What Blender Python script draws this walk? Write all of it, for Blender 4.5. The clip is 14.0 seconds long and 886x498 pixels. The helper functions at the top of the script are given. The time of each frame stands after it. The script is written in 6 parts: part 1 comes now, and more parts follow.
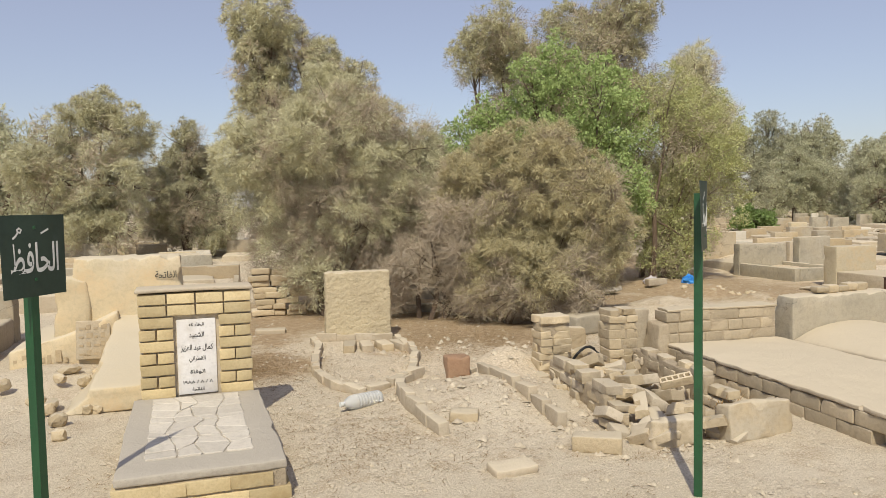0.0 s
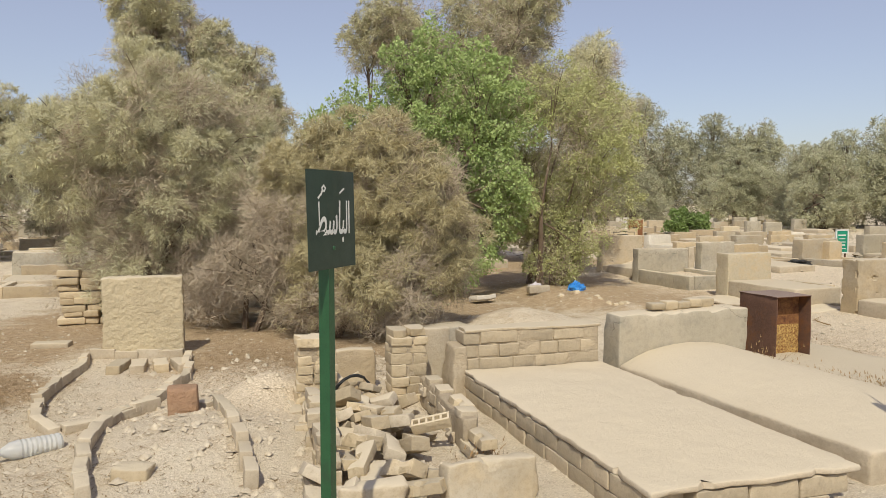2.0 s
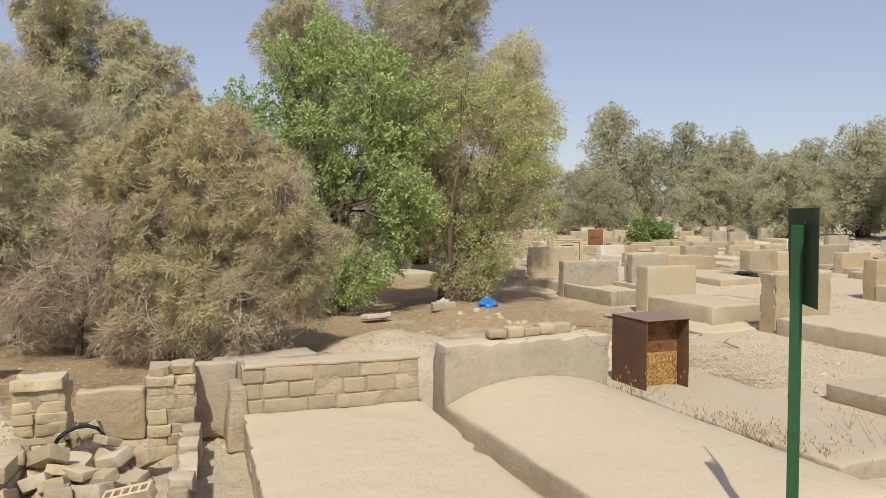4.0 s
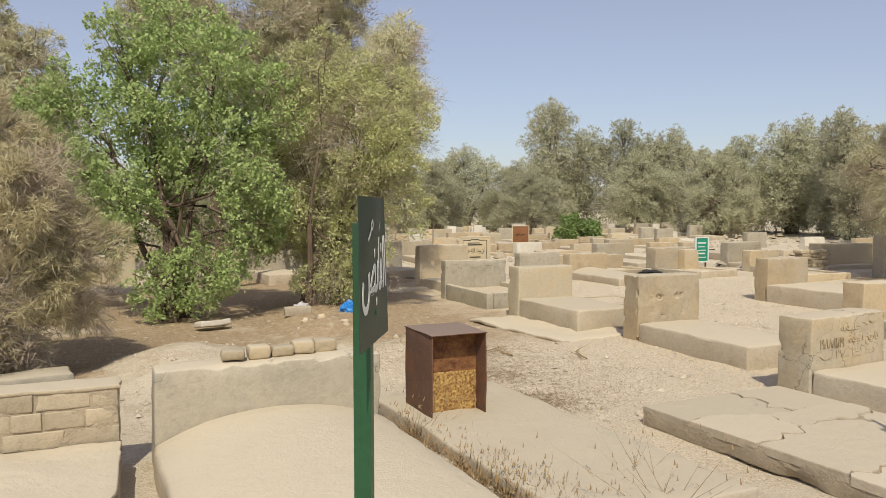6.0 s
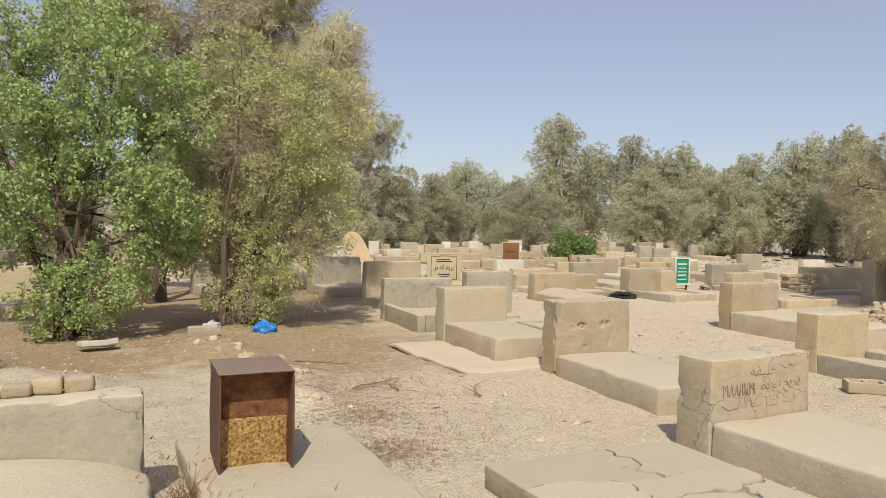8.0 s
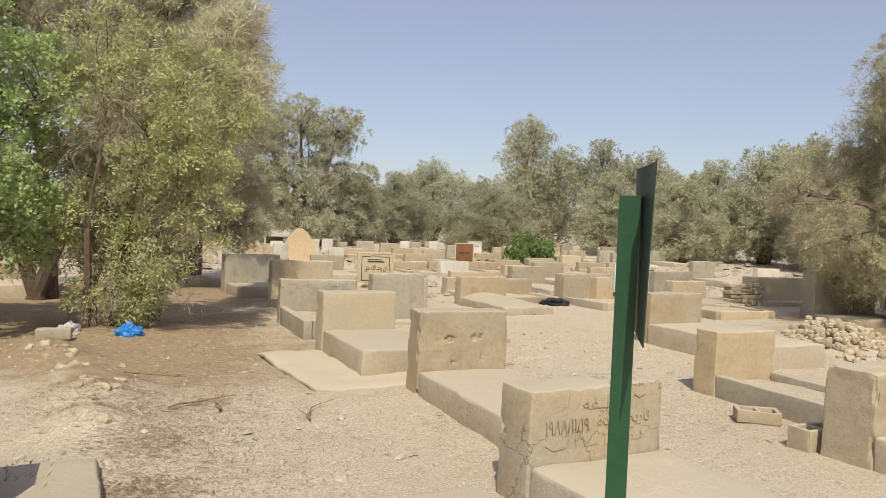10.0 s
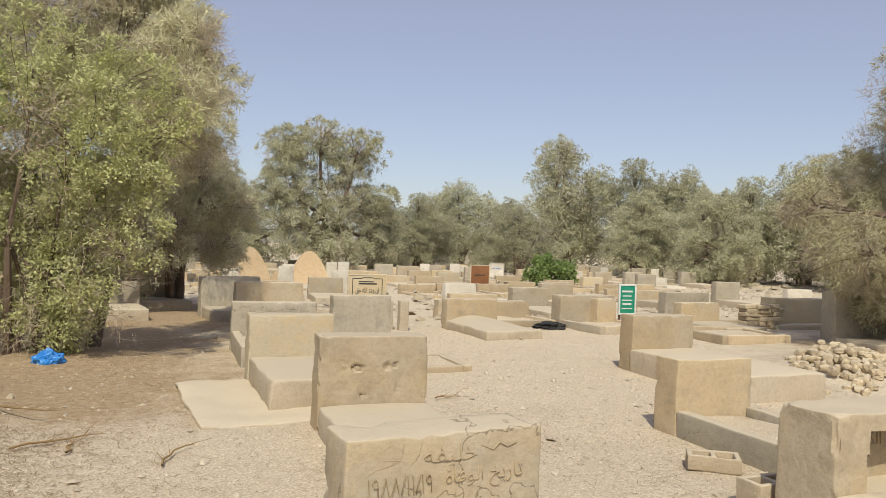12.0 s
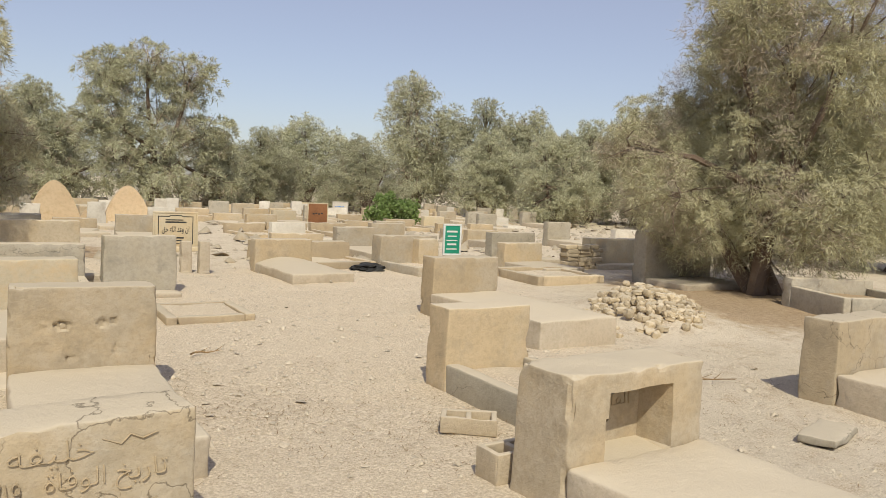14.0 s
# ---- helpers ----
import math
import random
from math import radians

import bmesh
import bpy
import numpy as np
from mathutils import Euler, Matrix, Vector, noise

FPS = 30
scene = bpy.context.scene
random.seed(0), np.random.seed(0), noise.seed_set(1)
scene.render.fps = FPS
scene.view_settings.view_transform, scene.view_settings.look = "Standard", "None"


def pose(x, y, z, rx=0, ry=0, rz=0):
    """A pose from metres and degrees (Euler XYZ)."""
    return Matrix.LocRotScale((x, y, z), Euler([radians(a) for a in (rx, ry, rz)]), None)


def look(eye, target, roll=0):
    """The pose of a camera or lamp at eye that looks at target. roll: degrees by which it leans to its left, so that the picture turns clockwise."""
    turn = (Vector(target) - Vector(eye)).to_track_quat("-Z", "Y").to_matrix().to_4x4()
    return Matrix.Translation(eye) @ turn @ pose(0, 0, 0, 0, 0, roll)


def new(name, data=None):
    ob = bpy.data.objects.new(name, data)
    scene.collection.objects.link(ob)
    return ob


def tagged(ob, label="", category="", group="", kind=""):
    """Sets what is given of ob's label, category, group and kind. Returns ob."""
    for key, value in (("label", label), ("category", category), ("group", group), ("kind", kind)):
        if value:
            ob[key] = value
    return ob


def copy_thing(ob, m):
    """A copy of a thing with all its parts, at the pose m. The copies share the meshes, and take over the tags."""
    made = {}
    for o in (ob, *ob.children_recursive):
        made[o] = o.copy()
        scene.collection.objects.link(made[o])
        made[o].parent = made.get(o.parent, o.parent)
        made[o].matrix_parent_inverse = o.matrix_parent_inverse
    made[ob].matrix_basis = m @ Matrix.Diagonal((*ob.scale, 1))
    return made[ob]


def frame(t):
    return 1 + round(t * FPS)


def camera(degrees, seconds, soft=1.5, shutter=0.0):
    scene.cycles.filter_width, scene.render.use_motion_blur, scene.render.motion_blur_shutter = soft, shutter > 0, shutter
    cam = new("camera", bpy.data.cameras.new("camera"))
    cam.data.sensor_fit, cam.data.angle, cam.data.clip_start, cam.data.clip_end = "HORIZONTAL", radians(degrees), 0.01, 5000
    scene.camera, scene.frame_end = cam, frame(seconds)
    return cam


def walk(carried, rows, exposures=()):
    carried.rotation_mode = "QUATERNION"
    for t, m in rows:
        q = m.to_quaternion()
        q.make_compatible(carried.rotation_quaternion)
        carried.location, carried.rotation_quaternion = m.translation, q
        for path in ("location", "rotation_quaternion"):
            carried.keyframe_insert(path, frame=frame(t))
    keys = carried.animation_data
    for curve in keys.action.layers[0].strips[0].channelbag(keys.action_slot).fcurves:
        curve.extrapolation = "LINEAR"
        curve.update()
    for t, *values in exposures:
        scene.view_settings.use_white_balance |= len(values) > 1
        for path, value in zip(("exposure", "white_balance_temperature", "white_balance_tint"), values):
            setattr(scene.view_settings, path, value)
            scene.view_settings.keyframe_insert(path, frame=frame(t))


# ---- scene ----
cam = camera(61.1, 14.0, soft=0.6)
METRES, EYE, TILT, LEAN, TURN = 10.6, 1.5, 0.0, 0.0, -22.4
ROWS = [
    (0.0, 0.0, 0.0, 0.0, -0.06, -3.28, 1.08),
    (0.5, 0.0399, 0.0282, 0.0017, -1.08, -3.61, 1.02),
    (1.0, 0.0763, 0.0522, 0.0005, -2.48, -3.77, 1.0),
    (1.5, 0.1109, 0.0813, -0.0026, -3.7, -3.59, 0.02),
    (2.0, 0.1481, 0.1031, -0.0016, -2.85, -3.45, 0.07),
    (4.5, 0.3108, 0.2068, -0.0025, -4.9, -2.31, 0.19),
    (5.0, 0.3453, 0.2224, -0.002, -6.55, -1.87, 0.16),
    (5.5, 0.3765, 0.2489, -0.0041, -7.64, -2.45, 0.06),
    (6.0, 0.4108, 0.2655, -0.0038, -7.31, -2.97, 0.09),
    (6.5, 0.4417, 0.2797, -0.0033, -7.11, -2.86, 0.06),
    (7.0, 0.471, 0.3015, -0.004, -6.71, -1.52, 0.03),
    (9.5, 0.6227, 0.3802, -0.0024, -5.78, -2.51, -2.33),
    (10.0, 0.6465, 0.4015, -0.0015, -7.33, -1.82, -2.38),
    (10.5, 0.6738, 0.4166, -0.0048, -8.87, -0.21, -2.37),
    (11.0, 0.7018, 0.4305, -0.0066, -7.13, -0.57, -2.34),
    (11.5, 0.7277, 0.4547, -0.0068, -5.66, 0.12, -2.49),
    (12.0, 0.7545, 0.4741, -0.0072, -4.09, -0.1, -1.89),
    (12.5, 0.778, 0.4899, -0.0055, -1.64, -1.81, -1.67),
    (13.0, 0.7986, 0.5142, -0.0071, -6.99, -2.08, -3.94),
    (13.5, 0.8204, 0.527, -0.0093, -12.45, -3.5, -3.5),
    (14.0, 0.8365, 0.5345, -0.0063, -14.71, -4.36, -2.66),
]
walk(cam, [(t, pose(0, 0, EYE, TILT, LEAN, TURN) @ pose(METRES * x, METRES * y, METRES * z, 90 + pitch, roll, yaw)) for t, x, y, z, yaw, pitch, roll in ROWS])

# ---- world, sun, exposure ----
SUN_AZ, SUN_EL = 210.0, 49.0
world = bpy.data.worlds.new("world")
scene.world = world
world.use_nodes = True
wn = world.node_tree
sky = wn.nodes.new("ShaderNodeTexSky")
sky.sky_type, sky.sun_disc = "NISHITA", False
sky.sun_elevation, sky.sun_rotation = radians(SUN_EL), radians(SUN_AZ)
sky.air_density, sky.dust_density, sky.ozone_density, sky.altitude = 1.0, 1.0, 3.0, 0
bg = next(n for n in wn.nodes if n.type == "BACKGROUND")
haze = wn.nodes.new("ShaderNodeMix")
haze.data_type, haze.blend_type = "RGBA", "ADD"
haze.inputs[0].default_value = 1.0
haze.inputs[7].default_value = (2.68, 2.27, 2.44, 1)
wn.links.new(sky.outputs[0], haze.inputs[6])
wn.links.new(haze.outputs[2], bg.inputs[0])
bg.inputs[1].default_value = 0.082
sun_data = bpy.data.lights.new("sun", "SUN")
sun_data.energy, sun_data.angle, sun_data.color = 3.65, radians(0.6), (1.0, 0.928, 0.77)
sun = new("sun", sun_data)
sun.matrix_world = look((math.sin(radians(SUN_AZ)) * 40, math.cos(radians(SUN_AZ)) * 40, 40 * math.tan(radians(SUN_EL))), (0, 0, 0))

# ---- materials ----


def nodes_of(name):
    m = bpy.data.materials.new(name)
    m.use_nodes = True
    nt = m.node_tree
    return m, nt, next(n for n in nt.nodes if n.type == "BSDF_PRINCIPLED")


def noise_tex(nt, coord, scale, detail=4.0, rough=0.6):
    n = nt.nodes.new("ShaderNodeTexNoise")
    n.inputs["Scale"].default_value, n.inputs["Detail"].default_value, n.inputs["Roughness"].default_value = scale, detail, rough
    nt.links.new(coord, n.inputs["Vector"])
    return n.outputs[0]


def ramp(nt, value, lo, hi):
    r = nt.nodes.new("ShaderNodeMapRange")
    r.inputs[1].default_value, r.inputs[2].default_value = lo, hi
    nt.links.new(value, r.inputs[0])
    return r.outputs[0]


def mix(nt, fac, a, b):
    n = nt.nodes.new("ShaderNodeMix")
    n.data_type = "RGBA"
    for sock, v in ((n.inputs[0], fac), (n.inputs[6], a), (n.inputs[7], b)):
        if isinstance(v, (tuple, float, int)):
            sock.default_value = (*v, 1) if isinstance(v, tuple) else v
        else:
            nt.links.new(v, sock)
    return n.outputs[2]


def math_node(nt, op, a, b):
    n = nt.nodes.new("ShaderNodeMath")
    n.operation = op
    for sock, v in zip(n.inputs, (a, b)):
        if isinstance(v, (int, float)):
            sock.default_value = v
        else:
            nt.links.new(v, sock)
    return n.outputs[0]


def surface(name, base, alt, grain=18.0, patch=1.6, rough=0.9, bump=0.35, bump_scale=55.0, stain=None, dust=None, spread=0.12, metal=0.0, cracks=0.0, crack_width=0.006, crack_cover=0.0, spec=0.2, mottle=0.0):
    """A worn mineral or painted surface: two colours in patches, fine grain, stains, dust lying on upper faces."""
    m, nt, b = nodes_of(name)
    geo, info = nt.nodes.new("ShaderNodeNewGeometry"), nt.nodes.new("ShaderNodeObjectInfo")
    pos = geo.outputs["Position"]
    big, fine = noise_tex(nt, pos, patch, 5), noise_tex(nt, pos, grain, 6, 0.7)
    c = mix(nt, ramp(nt, big, 0.35, 0.65), base, alt)
    dark = tuple(v * 0.72 for v in base)
    if mottle:
        mean = sum(alt) / 3
        spot = math_node(nt, "MULTIPLY", ramp(nt, noise_tex(nt, pos, 1.15, 7, 0.68), 0.44, 0.58), mottle)
        c = mix(nt, spot, c, (mean * 1.18, mean * 1.07, mean * 0.86))
    c = mix(nt, math_node(nt, "MULTIPLY", ramp(nt, fine, 0.46, 0.70), 0.5), c, dark)
    c = mix(nt, math_node(nt, "MULTIPLY", ramp(nt, noise_tex(nt, pos, grain * 4.5, 3, 0.75), 0.54, 0.70), 0.42), c, tuple(v * 0.66 for v in base))
    if stain:
        st = noise_tex(nt, pos, 3.7, 8, 0.72)
        c = mix(nt, math_node(nt, "MULTIPLY", ramp(nt, st, 0.52, 0.66), 0.75), c, stain)
    if dust:
        sep = nt.nodes.new("ShaderNodeSeparateXYZ")
        nt.links.new(geo.outputs["Normal"], sep.inputs[0])
        lay = math_node(nt, "ADD", sep.outputs[2], math_node(nt, "MULTIPLY", math_node(nt, "SUBTRACT", fine, 0.5), 0.7))
        c = mix(nt, math_node(nt, "MULTIPLY", ramp(nt, lay, 0.55, 0.95), 0.85), c, dust)
    height = noise_tex(nt, pos, bump_scale, 6, 0.7)
    if cracks:
        v = nt.nodes.new("ShaderNodeTexVoronoi")
        v.feature = "DISTANCE_TO_EDGE"
        v.inputs["Scale"].default_value = cracks
        warp = nt.nodes.new("ShaderNodeVectorMath")
        warp.operation = "ADD"
        nz = nt.nodes.new("ShaderNodeTexNoise")
        nz.inputs["Scale"].default_value = 9.0
        nz.inputs["Detail"].default_value = 5.0
        nt.links.new(pos, nz.inputs["Vector"])
        nt.links.new(pos, warp.inputs[0])
        soft_warp = nt.nodes.new("ShaderNodeVectorMath")
        soft_warp.operation = "SCALE"
        soft_warp.inputs["Scale"].default_value = 0.22
        nt.links.new(nz.outputs["Color"], soft_warp.inputs[0])
        nt.links.new(soft_warp.outputs[0], warp.inputs[1])
        nt.links.new(warp.outputs[0], v.inputs["Vector"])
        line = ramp(nt, v.outputs["Distance"], crack_width, 0.0)
        line = math_node(nt, "MULTIPLY", line, ramp(nt, noise_tex(nt, pos, 1.3, 2), 0.48 - crack_cover, 0.56 - crack_cover))
        c = mix(nt, math_node(nt, "MULTIPLY", line, 0.75), c, tuple(x * 0.3 for x in base))
        height = math_node(nt, "SUBTRACT", height, math_node(nt, "MULTIPLY", line, 1.5))
    hsv = nt.nodes.new("ShaderNodeHueSaturation")
    nt.links.new(c, hsv.inputs["Color"])
    nt.links.new(math_node(nt, "ADD", math_node(nt, "MULTIPLY", info.outputs["Random"], 2 * spread), 1 - spread), hsv.inputs["Value"])
    nt.links.new(hsv.outputs[0], b.inputs["Base Color"])
    bp = nt.nodes.new("ShaderNodeBump")
    bp.inputs["Strength"].default_value, bp.inputs["Distance"].default_value = bump, 0.02
    nt.links.new(height, bp.inputs["Height"])
    if bump > 0.15:
        wide = nt.nodes.new("ShaderNodeBump")
        wide.inputs["Strength"].default_value, wide.inputs["Distance"].default_value = min(1.0, bump * 1.6), 0.014
        nt.links.new(noise_tex(nt, pos, 8.0, 3, 0.6), wide.inputs["Height"])
        nt.links.new(wide.outputs[0], bp.inputs["Normal"])
    nt.links.new(bp.outputs[0], b.inputs["Normal"])
    b.inputs["Roughness"].default_value, b.inputs["Metallic"].default_value, b.inputs["Specular IOR Level"].default_value = rough, metal, spec
    return m


SAND = (0.565, 0.49, 0.36)
plaster = surface("plaster", (0.41, 0.34, 0.235), (0.47, 0.385, 0.265), grain=22, bump=0.3, stain=(0.33, 0.29, 0.22), dust=SAND, cracks=1.6, mottle=0.8)
plaster_warm = surface("plaster_warm", (0.455, 0.36, 0.225), (0.505, 0.395, 0.25), grain=25, bump=0.35, stain=(0.34, 0.28, 0.19), dust=SAND, mottle=0.5)
plaster_cracked = surface("plaster_cracked", (0.445, 0.36, 0.235), (0.49, 0.395, 0.26), grain=25, bump=0.35, stain=(0.36, 0.30, 0.205), dust=SAND, cracks=2.4, crack_width=0.012, crack_cover=0.03, mottle=0.7)
plaster_grey = surface("plaster_grey", (0.37, 0.33, 0.25), (0.43, 0.375, 0.28), grain=20, bump=0.35, stain=(0.27, 0.25, 0.20), dust=SAND, cracks=1.2, mottle=0.8)
plaster_cream = surface("plaster_cream", (0.53, 0.455, 0.31), (0.57, 0.46, 0.29), grain=25, bump=0.25, stain=(0.56, 0.43, 0.26), dust=(0.56, 0.49, 0.36), mottle=0.4)
white_wash = surface("white_wash", (0.66, 0.62, 0.53), (0.56, 0.51, 0.42), bump=0.25, stain=(0.45, 0.4, 0.32), dust=SAND)
slab_sand = surface("slab_sand", (0.46, 0.385, 0.28), (0.51, 0.43, 0.315), grain=30, bump=0.4, stain=(0.38, 0.315, 0.225), dust=SAND, mottle=0.35)
slab_grey = surface("slab_grey", (0.40, 0.36, 0.295), (0.45, 0.405, 0.335), grain=30, bump=0.4, stain=(0.35, 0.31, 0.25), dust=(0.47, 0.425, 0.35))
paving_mat = surface("paving", (0.56, 0.51, 0.43), (0.62, 0.57, 0.48), grain=30, bump=0.3, stain=(0.44, 0.40, 0.33))
slab_cracked = surface("slab_cracked", (0.42, 0.36, 0.27), (0.47, 0.40, 0.30), grain=30, bump=0.3, stain=(0.45, 0.37, 0.26), dust=SAND, cracks=1.9, crack_width=0.024, crack_cover=0.08)
rough_stucco = surface("rough_stucco", (0.47, 0.395, 0.265), (0.53, 0.45, 0.30), grain=40, bump=1.0, bump_scale=24, stain=(0.40, 0.33, 0.22), dust=SAND)
block_mat = surface("block", (0.44, 0.365, 0.255), (0.50, 0.415, 0.29), grain=40, bump=0.5, bump_scale=80, stain=(0.33, 0.28, 0.2), dust=SAND, spread=0.14)
mortar = surface("mortar", (0.43, 0.355, 0.25), (0.48, 0.395, 0.28), bump=0.9, bump_scale=45)
yellow_brick = surface("yellow_brick", (0.54, 0.43, 0.235), (0.59, 0.485, 0.29), grain=60, bump=0.3, stain=(0.44, 0.33, 0.17), spread=0.2)
stone = surface("stone", (0.50, 0.40, 0.26), (0.42, 0.34, 0.23), grain=30, bump=0.7, bump_scale=35, stain=(0.34, 0.27, 0.18), dust=SAND, spread=0.2)
yellow_stone = surface("yellow_stone", (0.53, 0.43, 0.28), (0.47, 0.385, 0.26), grain=30, bump=0.7, bump_scale=30, dust=SAND, spread=0.18)
rust_brown = surface("rust_brown", (0.115, 0.065, 0.045), (0.165, 0.09, 0.06), grain=30, bump=0.25, rough=0.65, stain=(0.20, 0.085, 0.03), dust=(0.33, 0.25, 0.20), metal=0.1)
rust_flaked = surface("rust_flaked", (0.11, 0.045, 0.025), (0.27, 0.13, 0.05), grain=40, patch=16, bump=0.6, bump_scale=40, rough=0.8)
rust_yellow = surface("rust_yellow", (0.20, 0.08, 0.03), (0.62, 0.43, 0.15), grain=60, patch=55, bump=0.8, bump_scale=40, rough=0.85)
green_paint = surface("green_paint", (0.012, 0.07, 0.026), (0.018, 0.085, 0.032), grain=30, bump=0.1, rough=0.45, stain=(0.02, 0.055, 0.027), spread=0.05, spec=0.5)
sign_green = surface("sign_green", (0.022, 0.042, 0.028), (0.028, 0.05, 0.034), grain=20, bump=0.06, rough=0.5, stain=(0.04, 0.06, 0.045), spread=0.04, spec=0.4)
board_green = surface("board_green", (0.02, 0.24, 0.15), (0.03, 0.27, 0.17), bump=0.05, rough=0.5, spread=0.03)
board_brown = surface("board_brown", (0.22, 0.10, 0.045), (0.27, 0.13, 0.06), bump=0.2, rough=0.7, stain=(0.15, 0.07, 0.03))
letter_white = surface("letter_white", (0.62, 0.64, 0.60), (0.7, 0.7, 0.66), bump=0.05, rough=0.6, spread=0.02)
letter_black = surface("letter_black", (0.03, 0.03, 0.03), (0.05, 0.05, 0.045), bump=0.05, rough=0.6)
letter_groove = surface("letter_groove", (0.41, 0.33, 0.21), (0.44, 0.35, 0.225), bump=0.3)
marble = surface("marble", (0.72, 0.70, 0.68), (0.78, 0.76, 0.73), grain=8, patch=3, bump=0.05, rough=0.35, stain=(0.6, 0.56, 0.5), spec=0.5)
plastic_blue = surface("plastic_blue", (0.02, 0.16, 0.50), (0.04, 0.24, 0.62), bump=0.3, rough=0.35, spec=0.5)
plastic_pale = surface("plastic_pale", (0.62, 0.58, 0.58), (0.5, 0.46, 0.5), bump=0.3, rough=0.4, spec=0.5)
bark = surface("bark", (0.14, 0.10, 0.07), (0.20, 0.15, 0.11), grain=30, bump=1.0, bump_scale=30)
dead_twig = surface("dead_twig", (0.50, 0.42, 0.31), (0.41, 0.34, 0.255), grain=5, patch=1.0, bump=0.0, spread=0.0)
dry_weed = surface("dry_weed", (0.24, 0.15, 0.07), (0.30, 0.21, 0.10), grain=9, bump=0.0)


def bottle_plastic():
    m, nt, b = nodes_of("bottle_plastic")
    b.inputs["Base Color"].default_value = (0.74, 0.75, 0.73, 1)
    b.inputs["Roughness"].default_value, b.inputs["Transmission Weight"].default_value, b.inputs["IOR"].default_value = 0.28, 0.5, 1.2
    return m


bottle_mat = bottle_plastic()


def foliage(name, base, alt, tip, through_light=0.3):
    m, nt, b = nodes_of(name)
    geo, info = nt.nodes.new("ShaderNodeNewGeometry"), nt.nodes.new("ShaderNodeObjectInfo")
    c = mix(nt, ramp(nt, noise_tex(nt, geo.outputs["Position"], 1.5, 4), 0.38, 0.62), base, alt)
    c = mix(nt, math_node(nt, "MULTIPLY", geo.outputs["Random Per Island"], 0.8), c, tip)
    shade = ramp(nt, geo.outputs["Random Per Island"], -1.1, 0.55)
    c = mix(nt, shade, (0.26, 0.23, 0.14), c)
    hsv = nt.nodes.new("ShaderNodeHueSaturation")
    nt.links.new(c, hsv.inputs["Color"])
    nt.links.new(math_node(nt, "ADD", math_node(nt, "MULTIPLY", info.outputs["Random"], 0.3), 0.85), hsv.inputs["Value"])
    nt.links.new(hsv.outputs[0], b.inputs["Base Color"])
    b.inputs["Roughness"].default_value, b.inputs["Specular IOR Level"].default_value = 0.65, 0.25
    tr, ms = nt.nodes.new("ShaderNodeBsdfTranslucent"), nt.nodes.new("ShaderNodeMixShader")
    nt.links.new(hsv.outputs[0], tr.inputs[0])
    ms.inputs[0].default_value = through_light
    out = next(n for n in nt.nodes if n.type == "OUTPUT_MATERIAL")
    nt.links.new(b.outputs[0], ms.inputs[1])
    nt.links.new(tr.outputs[0], ms.inputs[2])
    nt.links.new(ms.outputs[0], out.inputs[0])
    return m


leaf_tamarisk = foliage("leaf_tamarisk", (0.56, 0.535, 0.35), (0.48, 0.465, 0.325), (0.65, 0.62, 0.395), 0.24)
leaf_brown = foliage("leaf_brown", (0.64, 0.56, 0.34), (0.56, 0.50, 0.31), (0.70, 0.63, 0.37), 0.22)
leaf_pale = foliage("leaf_pale", (0.58, 0.55, 0.35), (0.50, 0.475, 0.31), (0.66, 0.63, 0.38), 0.24)
leaf_green = foliage("leaf_green", (0.39, 0.52, 0.18), (0.42, 0.53, 0.20), (0.50, 0.61, 0.25), 0.28)
leaf_olive = foliage("leaf_olive", (0.49, 0.51, 0.23), (0.49, 0.48, 0.27), (0.59, 0.61, 0.27), 0.28)
leaf_far = foliage("leaf_far", (0.46, 0.455, 0.305), (0.38, 0.38, 0.27), (0.53, 0.525, 0.34), 0.26)
leaf_shrub = foliage("leaf_shrub", (0.17, 0.25, 0.08), (0.20, 0.28, 0.09), (0.25, 0.34, 0.11))

LITTER = [(9.6, 9.6, 2.0), (8.2, 12.6, 3.2), (4.4, 9.2, 1.9), (2.6, 10.4, 2.0), (20.2, 7.4, 1.9), (11.2, 16.5, 3.0), (6.3, 9.6, 1.5), (22.3, 8.3, 2.6), (0.5, 9.6, 1.5), (0.9, 7.4, 0.7), (3.4, 7.6, 1.0)]

PALE = [(9.9, 5.2, 1.7), (9.0, 4.6, 1.2), (12.4, 7.6, 2.2), (13.2, 10.2, 2.4), (12.6, 5.4, 1.5), (14.6, 7.6, 1.6), (16.2, 11.6, 2.4), (3.0, 6.4, 1.0), (9.4, 6.5, 1.4), (8.35, 6.9, 0.6), (10.1, 6.0, 1.2), (13.4, 8.6, 1.6)]


